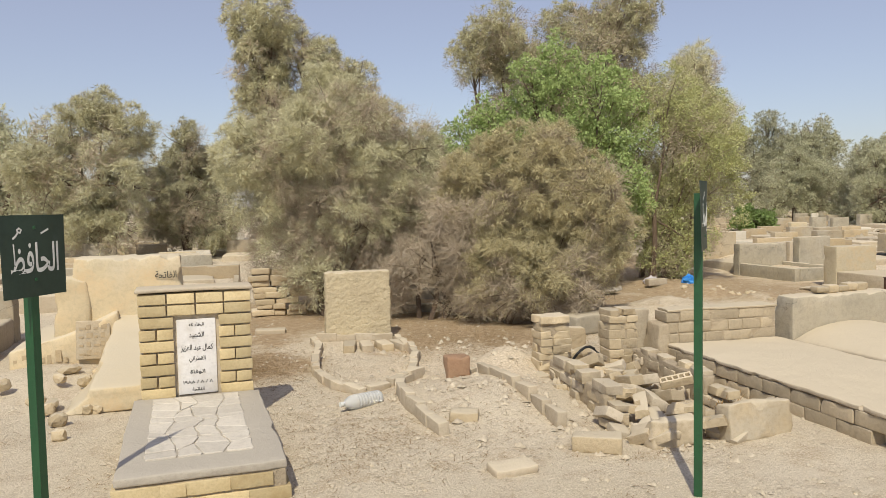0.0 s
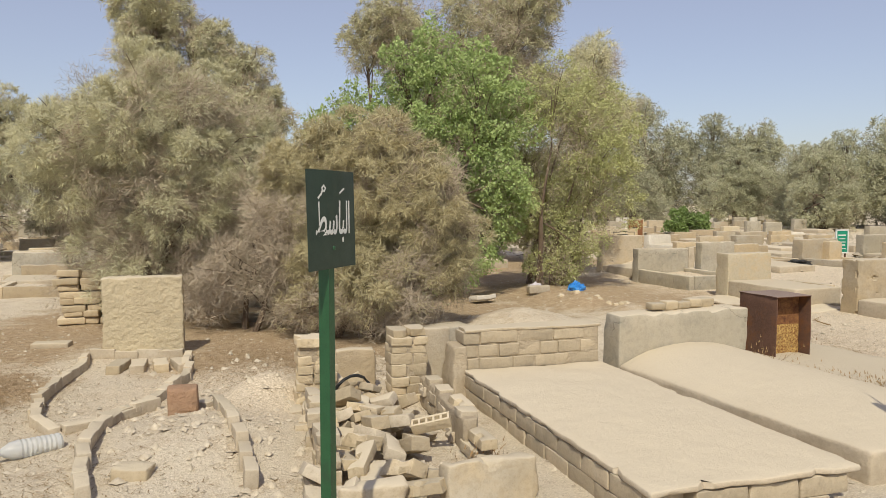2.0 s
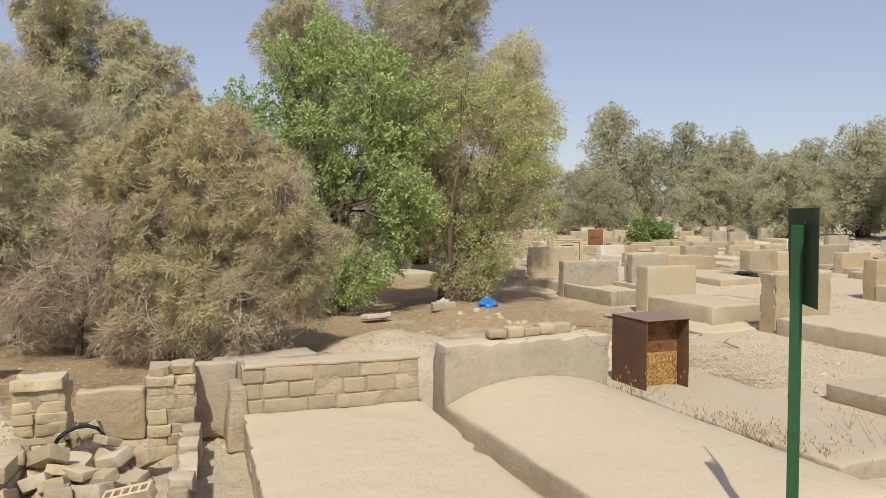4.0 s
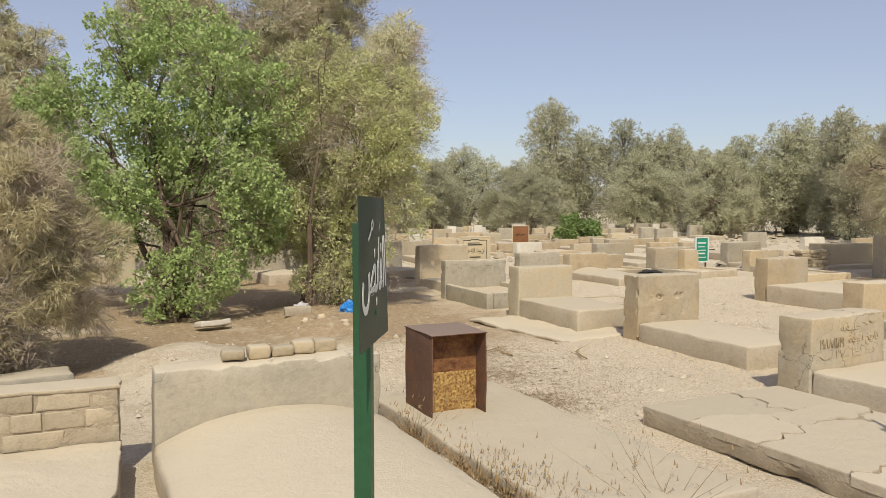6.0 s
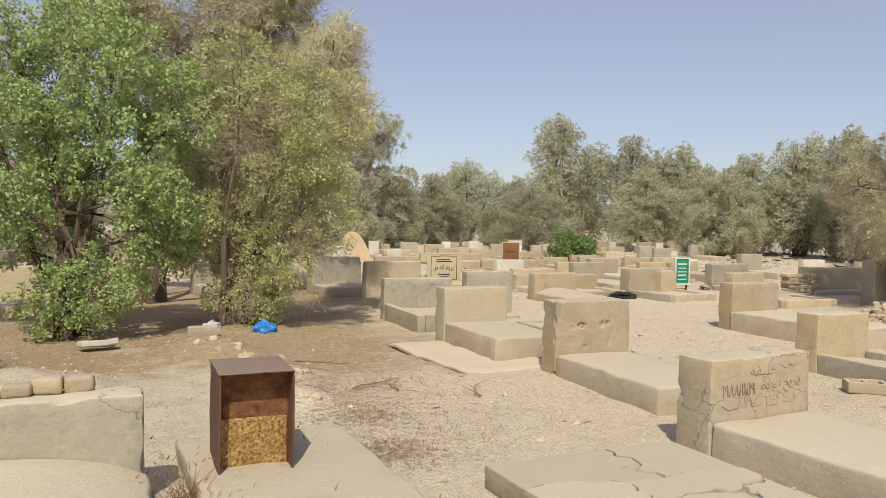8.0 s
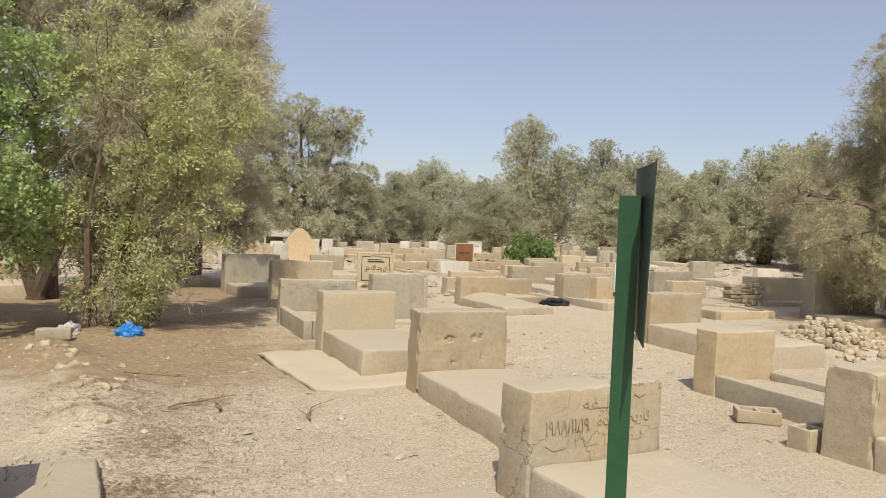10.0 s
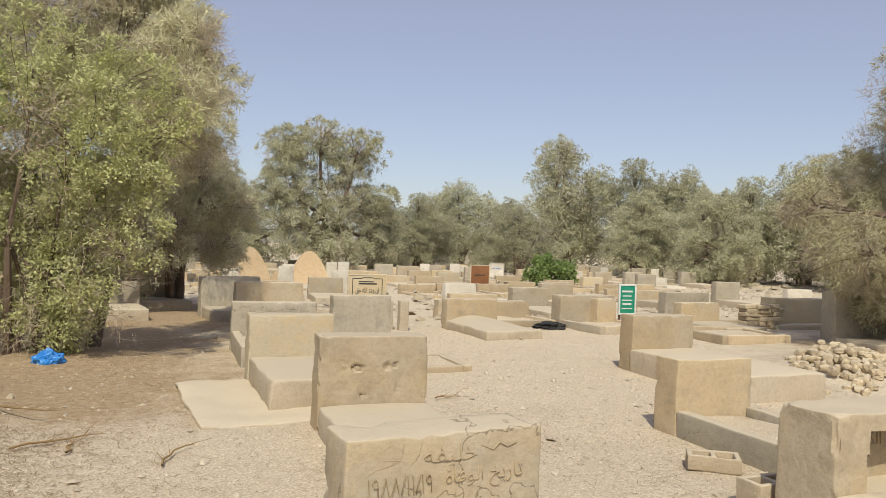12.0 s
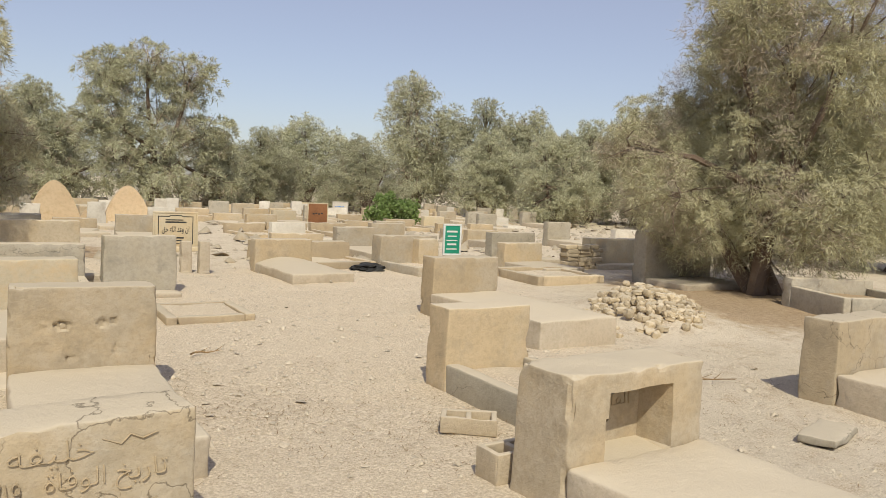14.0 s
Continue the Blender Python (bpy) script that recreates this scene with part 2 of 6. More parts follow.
def ground_material():
    m, nt, b = nodes_of("sandy_ground")
    geo = nt.nodes.new("ShaderNodeNewGeometry")
    pos = geo.outputs["Position"]
    big, mid, fine = noise_tex(nt, pos, 0.55, 6), noise_tex(nt, pos, 3.2, 8, 0.7), noise_tex(nt, pos, 38, 6, 0.75)
    c = mix(nt, ramp(nt, big, 0.35, 0.65), (0.575, 0.495, 0.36), (0.64, 0.555, 0.42))
    c = mix(nt, math_node(nt, "MULTIPLY", ramp(nt, mid, 0.50, 0.62), 0.62), c, (0.44, 0.335, 0.215))
    c = mix(nt, math_node(nt, "MULTIPLY", ramp(nt, noise_tex(nt, pos, 6.0, 10, 0.8), 0.56, 0.68), 0.7), c, (0.33, 0.24, 0.15))
    c = mix(nt, math_node(nt, "MULTIPLY", ramp(nt, noise_tex(nt, pos, 11.0, 8, 0.8), 0.55, 0.66), 0.6), c, (0.66, 0.58, 0.45))
    c = mix(nt, math_node(nt, "MULTIPLY", ramp(nt, fine, 0.54, 0.66), 0.6), c, (0.38, 0.30, 0.20))
    c = mix(nt, math_node(nt, "MULTIPLY", ramp(nt, noise_tex(nt, pos, 80, 3, 0.7), 0.48, 0.60), 0.8), c, (0.73, 0.64, 0.495))
    mask = None
    for x, y, r in LITTER:
        d = nt.nodes.new("ShaderNodeVectorMath")
        d.operation = "DISTANCE"
        nt.links.new(pos, d.inputs[0])
        d.inputs[1].default_value = (x, y, 0)
        near = math_node(nt, "SUBTRACT", 1.0, math_node(nt, "DIVIDE", d.outputs["Value"], r * 1.25))
        mask = near if mask is None else math_node(nt, "MAXIMUM", mask, near)
    ragged = math_node(nt, "ADD", mask, math_node(nt, "MULTIPLY", math_node(nt, "SUBTRACT", noise_tex(nt, pos, 1.7, 8, 0.7), 0.5), 1.3))
    lit = mix(nt, ramp(nt, noise_tex(nt, pos, 14, 6, 0.75), 0.35, 0.65), (0.31, 0.21, 0.115), (0.49, 0.37, 0.23))
    c = mix(nt, math_node(nt, "MULTIPLY", ramp(nt, ragged, 0.05, 0.35), 0.85), c, lit)
    pale = None
    for x, y, r in PALE:
        d = nt.nodes.new("ShaderNodeVectorMath")
        d.operation = "DISTANCE"
        nt.links.new(pos, d.inputs[0])
        d.inputs[1].default_value = (x, y, 0)
        near = math_node(nt, "SUBTRACT", 1.0, math_node(nt, "DIVIDE", d.outputs["Value"], r * 1.25))
        pale = near if pale is None else math_node(nt, "MAXIMUM", pale, near)
    torn = math_node(nt, "ADD", pale, math_node(nt, "MULTIPLY", math_node(nt, "SUBTRACT", noise_tex(nt, pos, 2.3, 8, 0.7), 0.5), 1.1))
    crush = mix(nt, ramp(nt, noise_tex(nt, pos, 60, 5, 0.75), 0.42, 0.62), (0.53, 0.43, 0.295), (0.84, 0.73, 0.56))
    c = mix(nt, math_node(nt, "MULTIPLY", ramp(nt, torn, 0.0, 0.35), 0.8), c, crush)
    nt.links.new(c, b.inputs["Base Color"])
    b.inputs["Roughness"].default_value, b.inputs["Specular IOR Level"].default_value = 0.95, 0.1
    bp, bp2 = nt.nodes.new("ShaderNodeBump"), nt.nodes.new("ShaderNodeBump")
    bp.inputs["Strength"].default_value, bp.inputs["Distance"].default_value = 0.8, 0.03
    bp2.inputs["Strength"].default_value, bp2.inputs["Distance"].default_value = 0.9, 0.014
    nt.links.new(noise_tex(nt, pos, 9, 8, 0.7), bp.inputs["Height"])
    nt.links.new(noise_tex(nt, pos, 70, 4, 0.7), bp2.inputs["Height"])
    nt.links.new(bp.outputs[0], bp2.inputs["Normal"])
    nt.links.new(bp2.outputs[0], b.inputs["Normal"])
    return m


ground_mat = ground_material()

# ---- mesh helpers ----


def mesh_from(name, verts, faces, material, smooth=False, crisp=32):
    me = bpy.data.meshes.new(name)
    me.from_pydata([tuple(v) for v in verts], [], faces)
    me.materials.append(material)
    if smooth:
        me.polygons.foreach_set("use_smooth", [True] * len(me.polygons))
        me.set_sharp_from_angle(angle=radians(crisp))
    me.update()
    return me


def quick_mesh(name, verts, loops, size, material):
    """A mesh of equal polygons (size corners each) from numpy arrays."""
    me = bpy.data.meshes.new(name)
    count = len(loops) // size
    me.vertices.add(len(verts))
    me.vertices.foreach_set("co", np.asarray(verts, dtype=np.float32).ravel())
    me.loops.add(len(loops))
    me.loops.foreach_set("vertex_index", np.asarray(loops, dtype=np.int32))
    me.polygons.add(count)
    me.polygons.foreach_set("loop_start", np.arange(count, dtype=np.int32) * size)
    me.update(calc_edges=True)
    me.materials.append(material)
    return me


def part(name, me, parent, label="", m=None):
    ob = new(name, me)
    ob.parent = parent
    if m is not None:
        ob.matrix_basis = m
    return tagged(ob, label, kind="stuff" if name in ("inscription", "writing", "border", "lettering", "crown", "deadwood") else "")


def thing(name, label, category, m=None, group="", kind="", data=None):
    ob = new(name, data)
    if m is not None:
        ob.matrix_basis = m
    return tagged(ob, label, category, group, kind)


def lines(half, r, step):
    n = max(1, round((2 * half - 2 * r) / step))
    inner = [-half + r + (2 * half - 2 * r) * i / n for i in range(n + 1)]
    return [-half, -half + 0.4 * r, *inner, half - 0.4 * r, half]


def rbox(w, d, h, r=0.015, step=0.1, amp=0.006, seed=0.0, chip=0.0, dome=0.0, shear=0.0, flare=0.0, dents=(), pit=0.0, niche=None):
    """A box standing on z = 0 from (0, 0) to (w, -d), with rounded, uneven and chipped edges. flare: extra width at its foot."""
    axes = [lines(w / 2, r, step), lines(d / 2, r, step), lines(h / 2, r, step)]
    half = (w / 2, d / 2, h / 2)
    index, verts, faces = {}, [], []

    def vert(i, j, k):
        key = (i, j, k)
        if key not in index:
            p = Vector((axes[0][i], axes[1][j], axes[2][k]))
            q = Vector([max(-half[a] + r, min(half[a] - r, p[a])) for a in range(3)])
            off = p - q
            if off.length > 1e-9:
                p = q + off.normalized() * r
            s = p + Vector((seed * 7.3, seed * 3.1, seed * 1.7))
            near_edge = sum(1 for a in range(3) if abs(p[a]) > half[a] - 2.5 * r)
            p += amp * noise.noise_vector(s * 3.5) + 0.4 * amp * noise.noise_vector(s * 13)
            if pit:
                p += off.normalized() * pit * max(-1.0, noise.noise(s * 42) + 0.5 * noise.noise(s * 80)) if off.length > 1e-9 else Vector()
            if chip and near_edge > 1:
                bite = max(0.0, noise.noise(s * 9.0) - 0.15)
                p -= p.normalized() * chip * bite * 2
            if dome and k == len(axes[2]) - 1:
                p.z += dome * (1 - (p.x / half[0]) ** 2) * (max(0.0, 0.5 + 0.5 * p.y / half[1]) ** 0.7 if dome > 0.08 else 1 - (p.y / half[1]) ** 2)
            for dx, dz, rx, rz, depth in dents:
                q2 = ((p.x + half[0] - dx) / rx) ** 2 + ((p.z + half[2] - dz) / rz) ** 2
                if j == 0 and q2 < 1:
                    p.y += depth * max(0.0, 1 - q2 * (1 + 0.9 * noise.noise(s * 30))) ** 0.6 * (0.7 + 0.9 * noise.noise(s * 45))
            if niche and j == 0 and niche[0] < p.x + half[0] < niche[1] and niche[2] < p.z + half[2] < niche[3]:
                p.y += niche[4]
            f = 1 + flare * (0.5 - p.z / h)
            index[key] = len(verts)
            verts.append((p.x * f + w / 2, p.y * f - d / 2 + shear * (p.z + half[2]), p.z + half[2]))
        return index[key]

    n = [len(a) - 1 for a in axes]
    for i in range(n[0]):
        for j in range(n[1]):
            faces.append((vert(i, j, n[2]), vert(i + 1, j, n[2]), vert(i + 1, j + 1, n[2]), vert(i, j + 1, n[2])))
            faces.append((vert(i, j, 0), vert(i, j + 1, 0), vert(i + 1, j + 1, 0), vert(i + 1, j, 0)))
    for i in range(n[0]):
        for k in range(n[2]):
            faces.append((vert(i, 0, k), vert(i + 1, 0, k), vert(i + 1, 0, k + 1), vert(i, 0, k + 1)))
            faces.append((vert(i, n[1], k), vert(i, n[1], k + 1), vert(i + 1, n[1], k + 1), vert(i + 1, n[1], k)))
    for j in range(n[1]):
        for k in range(n[2]):
            faces.append((vert(0, j, k), vert(0, j, k + 1), vert(0, j + 1, k + 1), vert(0, j + 1, k)))
            faces.append((vert(n[0], j, k), vert(n[0], j + 1, k), vert(n[0], j + 1, k + 1), vert(n[0], j, k + 1)))
    return verts, faces


def box_mesh(name, material, w, d, h, **kw):
    v, f = rbox(w, d, h, **kw)
    return mesh_from(name, v, f, material, True)


def join(*shapes):
    verts, faces = [], []
    for (v, f), off in shapes:
        n = len(verts)
        verts += [(a + off[0], b + off[1], c + off[2]) for a, b, c in v]
        faces += [tuple(i + n for i in t) for t in f]
    return verts, faces


ARABIC = {"ا": (0xFE8D, 0), "ب": (0xFE8F, 1), "ة": (0xFE93, 0), "ت": (0xFE95, 1), "ح": (0xFEA1, 1), "خ": (0xFEA5, 1), "د": (0xFEA9, 0), "ر": (0xFEAD, 0), "ش": (0xFEB5, 1),
          "س": (0xFEB1, 1), "ك": (0xFED9, 1), "ز": (0xFEAF, 0), "ض": (0xFEBD, 1), "ط": (0xFEC1, 1), "ظ": (0xFEC5, 1), "ع": (0xFEC9, 1), "ف": (0xFED1, 1), "ق": (0xFED5, 1), "ل": (0xFEDD, 1), "م": (0xFEE1, 1),
          "ن": (0xFEE5, 1), "ه": (0xFEE9, 1), "و": (0xFEED, 0), "ي": (0xFEF1, 1)}


def shaped(text):
    """Arabic words as joined letter forms, in drawing order from left to right."""
    words = []
    for word in text.split(" "):
        if not all(c in ARABIC or c == "ء" for c in word):
            words.append(word)
            continue
        out = []
        for i, c in enumerate(word):
            if c == "ء":
                out.append("\ufe80")
                continue
            before = i > 0 and word[i - 1] in ARABIC and ARABIC[word[i - 1]][1]
            after = i + 1 < len(word) and word[i + 1] in ARABIC and ARABIC[c][1]
            out.append(chr(ARABIC[c][0] + (3 if before and after else 2 if after else 1 if before else 0)))
        words.append("".join(reversed(out)))
    return " ".join(reversed(words))


def text_mesh(text, size, material, width=None, height=None, extrude=0.001, outline=0.0, thin=0.0):
    """Lettering as a mesh, centred on its origin, in the xy plane; stretched to a width and height where given."""
    cu = bpy.data.curves.new("lettering", "FONT")
    cu.body, cu.size, cu.align_x, cu.align_y = shaped(text), size, "CENTER", "CENTER"
    cu.extrude = extrude
    cu.resolution_u = 3
    if outline:
        cu.fill_mode, cu.bevel_depth, cu.bevel_resolution, cu.extrude = "NONE", outline, 0, 0.0
    else:
        cu.offset = -size * thin if thin else size * 0.012
    ob = new("lettering", cu)
    bpy.context.view_layer.update()
    me = bpy.data.meshes.new_from_object(ob.evaluated_get(bpy.context.evaluated_depsgraph_get()))
    bpy.data.objects.remove(ob)
    me.materials.clear()
    me.materials.append(material)
    co = np.empty(len(me.vertices) * 3, dtype=np.float32)
    me.vertices.foreach_get("co", co)
    co = co.reshape(-1, 3)
    lo, hi = co.min(0), co.max(0)
    co[:, :2] -= ((lo + hi) / 2)[:2]
    if width:
        co[:, 0] *= width / max(hi[0] - lo[0], 1e-6)
    if height:
        co[:, 1] *= height / max(hi[1] - lo[1], 1e-6)
    me.vertices.foreach_set("co", co.ravel())
    return me


def tube(points, radii, sides=6):
    verts, faces = [], []
    for k, (p, r) in enumerate(zip(points, radii)):
        p = Vector(p)
        d = (Vector(points[min(k + 1, len(points) - 1)]) - Vector(points[max(k - 1, 0)])).normalized()
        a = d.orthogonal().normalized()
        b = d.cross(a)
        for s in range(sides):
            t = 2 * math.pi * s / sides
            verts.append(tuple(p + (a * math.cos(t) + b * math.sin(t)) * r))
    for k in range(len(points) - 1):
        for s in range(sides):
            faces.append((k * sides + s, k * sides + (s + 1) % sides, (k + 1) * sides + (s + 1) % sides, (k + 1) * sides + s))
    return verts, faces


def bars_mesh(rows, material, depth=0.002):
    """Writing too small to read: rows of short bars (x, z, width, height)."""
    shapes = []
    for x, z, w, h in rows:
        shapes.append((([(0, 0, 0), (w, 0, 0), (w, 0, h), (0, 0, h), (0, -depth, 0), (w, -depth, 0), (w, -depth, h), (0, -depth, h)],
                        [(0, 1, 2, 3), (4, 5, 6, 7), (0, 4, 5, 1), (3, 2, 6, 7), (0, 3, 7, 4), (1, 5, 6, 2)]), (x, 0, z)))
    return mesh_from("writing", *join(*shapes), material)


# ---- ground ----


def spread_axis(lo, hi, fine, far):
    vals, step, v = list(np.arange(lo, hi, fine)), fine, hi
    up = []
    while v < far:
        up.append(v)
        step *= 1.22
        v += step
    up.append(far)
    step, v, down = fine, lo, []
    while v > -far:
        step *= 1.22
        v -= step
        down.append(max(v, -far))
    return list(reversed(down)) + vals + up


def ground_height(x, y):
    fade = 1.0 / (1.0 + max(0.0, math.hypot(x - 8, y - 6) - 14) / 10)
    z = 0.028 * noise.noise(Vector((x * 0.5, y * 0.5, 3))) + 0.014 * noise.noise(Vector((x * 2.2, y * 2.2, 7))) + 0.006 * noise.noise(Vector((x * 7, y * 7, 1)))
    for mx, my, r, h in ((6.4, 7.9, 0.85, 0.26), (3.05, 5.95, 0.35, 0.22), (2.45, 5.2, 0.7, 0.14), (12.6, 13.2, 1.0, 0.28), (8.42, 6.9, 0.32, 0.16), (8.5, 7.6, 0.38, 0.18), (8.45, 8.3, 0.45, 0.18), (8.3, 9.3, 0.45, 0.2), (8.25, 10.0, 0.4, 0.15), (-0.8, 7.4, 0.8, 0.14), (18.2, 7.9, 1.1, 0.26), (17.5, 7.2, 0.6, 0.1), (9.0, 11.4, 0.9, 0.10)):
        q = ((x - mx) ** 2 + (y - my) ** 2) / r ** 2
        if q < 6:
            z += h * math.exp(-q * 1.4)
    return z * fade


def build_ground():
    xs, ys = spread_axis(-3.5, 19, 0.11, 1600), spread_axis(1.5, 14, 0.11, 1600)
    verts = [(x, y, ground_height(x, y)) for y in ys for x in xs]
    nx = len(xs)
    a = (np.arange(len(ys) - 1)[:, None] * nx + np.arange(nx - 1)[None, :]).ravel()
    loops = np.stack([a, a + 1, a + nx + 1, a + nx], 1).ravel()
    me = quick_mesh("ground", verts, loops, 4, ground_mat)
    me.polygons.foreach_set("use_smooth", [True] * len(me.polygons))
    return thing("ground", "pale dry sandy ground with gravel and brown leaf litter", "ground", kind="structure", data=me)


build_ground()

# ---- graves ----
GROUP = "plastered graves in rows"


def plain_grave(x, y, turn, w, hs_d, hs_h, length, slab_h, label, hs_mat=plaster, slab_mat=slab_sand, seed=1.0, dome=0.03, slab_w=None, flare=0.02, kerb=False, side_mat=None, group=GROUP, step=0.1, dents=(), hs_step=None):
    """A grave with its head end at (x, y), running towards -y: an upright headstone block and a low slab, or an open kerb filled with gravel."""
    g = thing("grave", label, "grave", pose(x, y, 0, 0, 0, turn), group)
    part("headstone", box_mesh("headstone", hs_mat, w, hs_d, hs_h + 0.05, r=0.014, step=hs_step or step * 0.6, dents=dents, amp=0.008, seed=seed, chip=0.035, flare=flare), g, m=pose(0, 0, -0.05))
    sw = slab_w or w
    if not kerb:
        part("slab", box_mesh("slab", slab_mat, sw, length - hs_d, slab_h + 0.05, r=0.025, step=step * 1.3, amp=0.012, seed=seed + 3, chip=0.03, dome=dome), g, m=pose((w - sw) / 2, -hs_d + 0.003, -0.05))
    else:
        t = 0.11
        ln = length - hs_d
        for nm, kx, ky, kw, kd in (("side_kerb", 0, -hs_d, t, ln), ("side_kerb", sw - t, -hs_d, t, ln), ("front_kerb", t, -length + t, sw - 2 * t, t)):
            part(nm, box_mesh("kerb", side_mat or hs_mat, kw, kd, slab_h + 0.05, r=0.018, step=0.14, amp=0.007, seed=seed + kx + kd, chip=0.02), g, m=pose(kx, ky + 0.002, -0.05))
        part("gravel_fill", box_mesh("fill", ground_mat, sw - 2 * t, ln - t, slab_h * 0.7, r=0.02, step=0.09, amp=0.02, seed=seed + 5), g, "sandy gravel filling", pose(t, -hs_d, 0))
    return g


# broad grave with a domed slab and loose stones on its headstone
grave_f = plain_grave(5.76, 5.50, -4, 1.32, 0.24, 0.575, 2.55, 0.17, "broad grave of cracked grey plaster with a domed sandy slab", plaster_grey, slab_sand, 2.0, 0.15, 1.36, flare=0.015)


def cracked_grave():
    """A low slab broken along jagged cracks into pieces that have settled a little."""
    g = thing("grave", "low cracked concrete grave slab without a headstone", "grave", pose(8.76, 4.64, 0, 0, 0, -3), GROUP)
    w, ln, h, rnd = 1.32, 2.3, 0.14, random.Random(17)
    part("base", box_mesh("base", mortar, w - 0.012, ln - 0.012, h - 0.02, r=0.012, step=0.05, amp=0.012, seed=4, chip=0.04), g, "crumbling broken side of the slab", pose(0.006, -0.006, 0))
    def jag(seed_, t, amount):
        return amount * (noise.noise(Vector((t * 3.0, seed_, 0))) + 0.6 * noise.noise(Vector((t * 11.0, seed_, 5))) + 0.3 * noise.noise(Vector((t * 31.0, seed_, 9))))
    cross = [lambda t: 0.0, lambda t: -0.42 - 0.18 * t + jag(1, t, 0.10), lambda t: -0.95 + 0.22 * t + jag(2, t, 0.12), lambda t: -1.5 - 0.1 * t + jag(3, t, 0.1), lambda t: -ln]
    split = [0.62, 0.40, 0.66, 0.36]
    for k in range(4):
        mid = lambda y, k=k: split[k] + jag(10 + k, y, 0.12)
        for left_side in (True, False):
            n, rim = 12, []
            t0, t1 = (0.0, split[k]) if left_side else (split[k], 1.0)
            for i_ in range(n + 1):
                t = t0 + (t1 - t0) * i_ / n
                rim.append((t, cross[k](t)))
            last = [(t0 + (t1 - t0) * i_ / n, cross[k + 1](t0 + (t1 - t0) * i_ / n)) for i_ in range(n, -1, -1)]
            if left_side:
                right = [(mid(rim[-1][1] + (last[0][1] - rim[-1][1]) * q / 8), rim[-1][1] + (last[0][1] - rim[-1][1]) * q / 8) for q in range(1, 8)]
                ring = rim + right + last + [(jag(30 + k, q, 0.012), last[-1][1] + (rim[0][1] - last[-1][1]) * q / 8) for q in range(1, 8)]
            else:
                left = [(mid(last[-1][1] + (rim[0][1] - last[-1][1]) * q / 8), last[-1][1] + (rim[0][1] - last[-1][1]) * q / 8) for q in range(1, 8)]
                ring = rim + [(1 + jag(40 + k, q, 0.012), rim[-1][1] + (last[0][1] - rim[-1][1]) * q / 8) for q in range(1, 8)] + last + left
            cx, cy = sum(p[0] for p in ring) / len(ring), sum(p[1] for p in ring) / len(ring)
            gap = 0.986 if (k + left_side) % 2 else 0.977
            pts = [((cx + (px - cx) * gap) * w, cy + (py - cy) * gap) for px, py in ring]
            m = len(pts)
            top = h - 0.012 * rnd.random()
            verts = [(px, py, top - 0.05) for px, py in pts] + [(px, py, top - 0.006) for px, py in pts] + [(cx * w + (px - cx * w) * 0.992, cy + (py - cy) * 0.992, top) for px, py in pts]
            faces = [tuple(range(3 * m - 1, 2 * m - 1, -1))] + [(r_ * m + q, r_ * m + (q + 1) % m, (r_ + 1) * m + (q + 1) % m, (r_ + 1) * m + q) for r_ in range(2) for q in range(m)]
            part("slab_piece", mesh_from("slab_piece", verts, faces, slab_sand), g, m=pose(0, 0, 0, rnd.uniform(-0.5, 0.5), rnd.uniform(-0.4, 0.4), 0))


cracked_grave()
plain_grave(7.34, 6.02, -3, 1.06, 0.05, 0.06, 2.65, 0.095, "flat sandy concrete grave slab with a rusty box on it", slab_sand, slab_sand, 6.5, 0.0)
grave_i = plain_grave(10.34, 4.76, -1, 0.93, 0.29, 0.63, 2.35, 0.23, "plastered grave with a scratched inscription on its headstone", plaster_cracked, slab_sand, 7.0, 0.03)
grave_h = plain_grave(11.03, 7.24, -7, 0.84, 0.27, 0.735, 1.85, 0.22, "tan plastered grave with two chipped hollows in its headstone", plaster_warm, slab_sand, 8.0, 0.03, flare=0.02, hs_step=0.014, dents=((0.29, 0.545, 0.06, 0.035, 0.030), (0.26, 0.56, 0.03, 0.03, 0.016), (0.52, 0.555, 0.04, 0.036, 0.030), (0.585, 0.565, 0.03, 0.025, 0.022), (0.32, 0.37, 0.02, 0.055, 0.014), (0.34, 0.33, 0.03, 0.03, 0.014), (0.60, 0.38, 0.02, 0.06, 0.014), (0.20, 0.56, 0.05, 0.07, 0.010), (0.17, 0.40, 0.07, 0.05, 0.006)))
plain_grave(10.97, 9.42, -5, 0.86, 0.28, 0.69, 1.64, 0.27, "pale plastered grave with a raised smooth slab", plaster_cream, slab_sand, 9.0, 0.02)
plain_grave(11.28, 11.85, -7, 1.12, 0.2, 0.62, 1.75, 0.24, "grey plastered grave with a kerb round bare gravel", plaster_grey, slab_sand, 10.0, kerb=True)
plain_grave(13.66, 6.33, -6, 0.74, 0.28, 0.60, 1.75, 0.2, "sandy plastered grave with an open gravel bed", plaster_warm, slab_sand, 11.0, kerb=True, slab_w=0.80, side_mat=plaster_grey)
plain_grave(15.47, 8.95, -4, 0.92, 0.26, 0.68, 2.2, 0.27, "tan plastered grave with a thick slab", plaster_warm, slab_sand, 12.0, slab_w=1.0)
plain_grave(15.94, 4.66, -4, 0.95, 0.28, 0.63, 2.3, 0.24, "tan plastered grave with a cracked headstone cap", plaster_cracked, slab_sand, 13.0)
plain_grave(12.54, 11.52, -1, 0.85, 0.17, 0.73, 0.45, 0.05, "smooth grey plastered headstone standing alone", plaster_grey, slab_sand, 14.0)
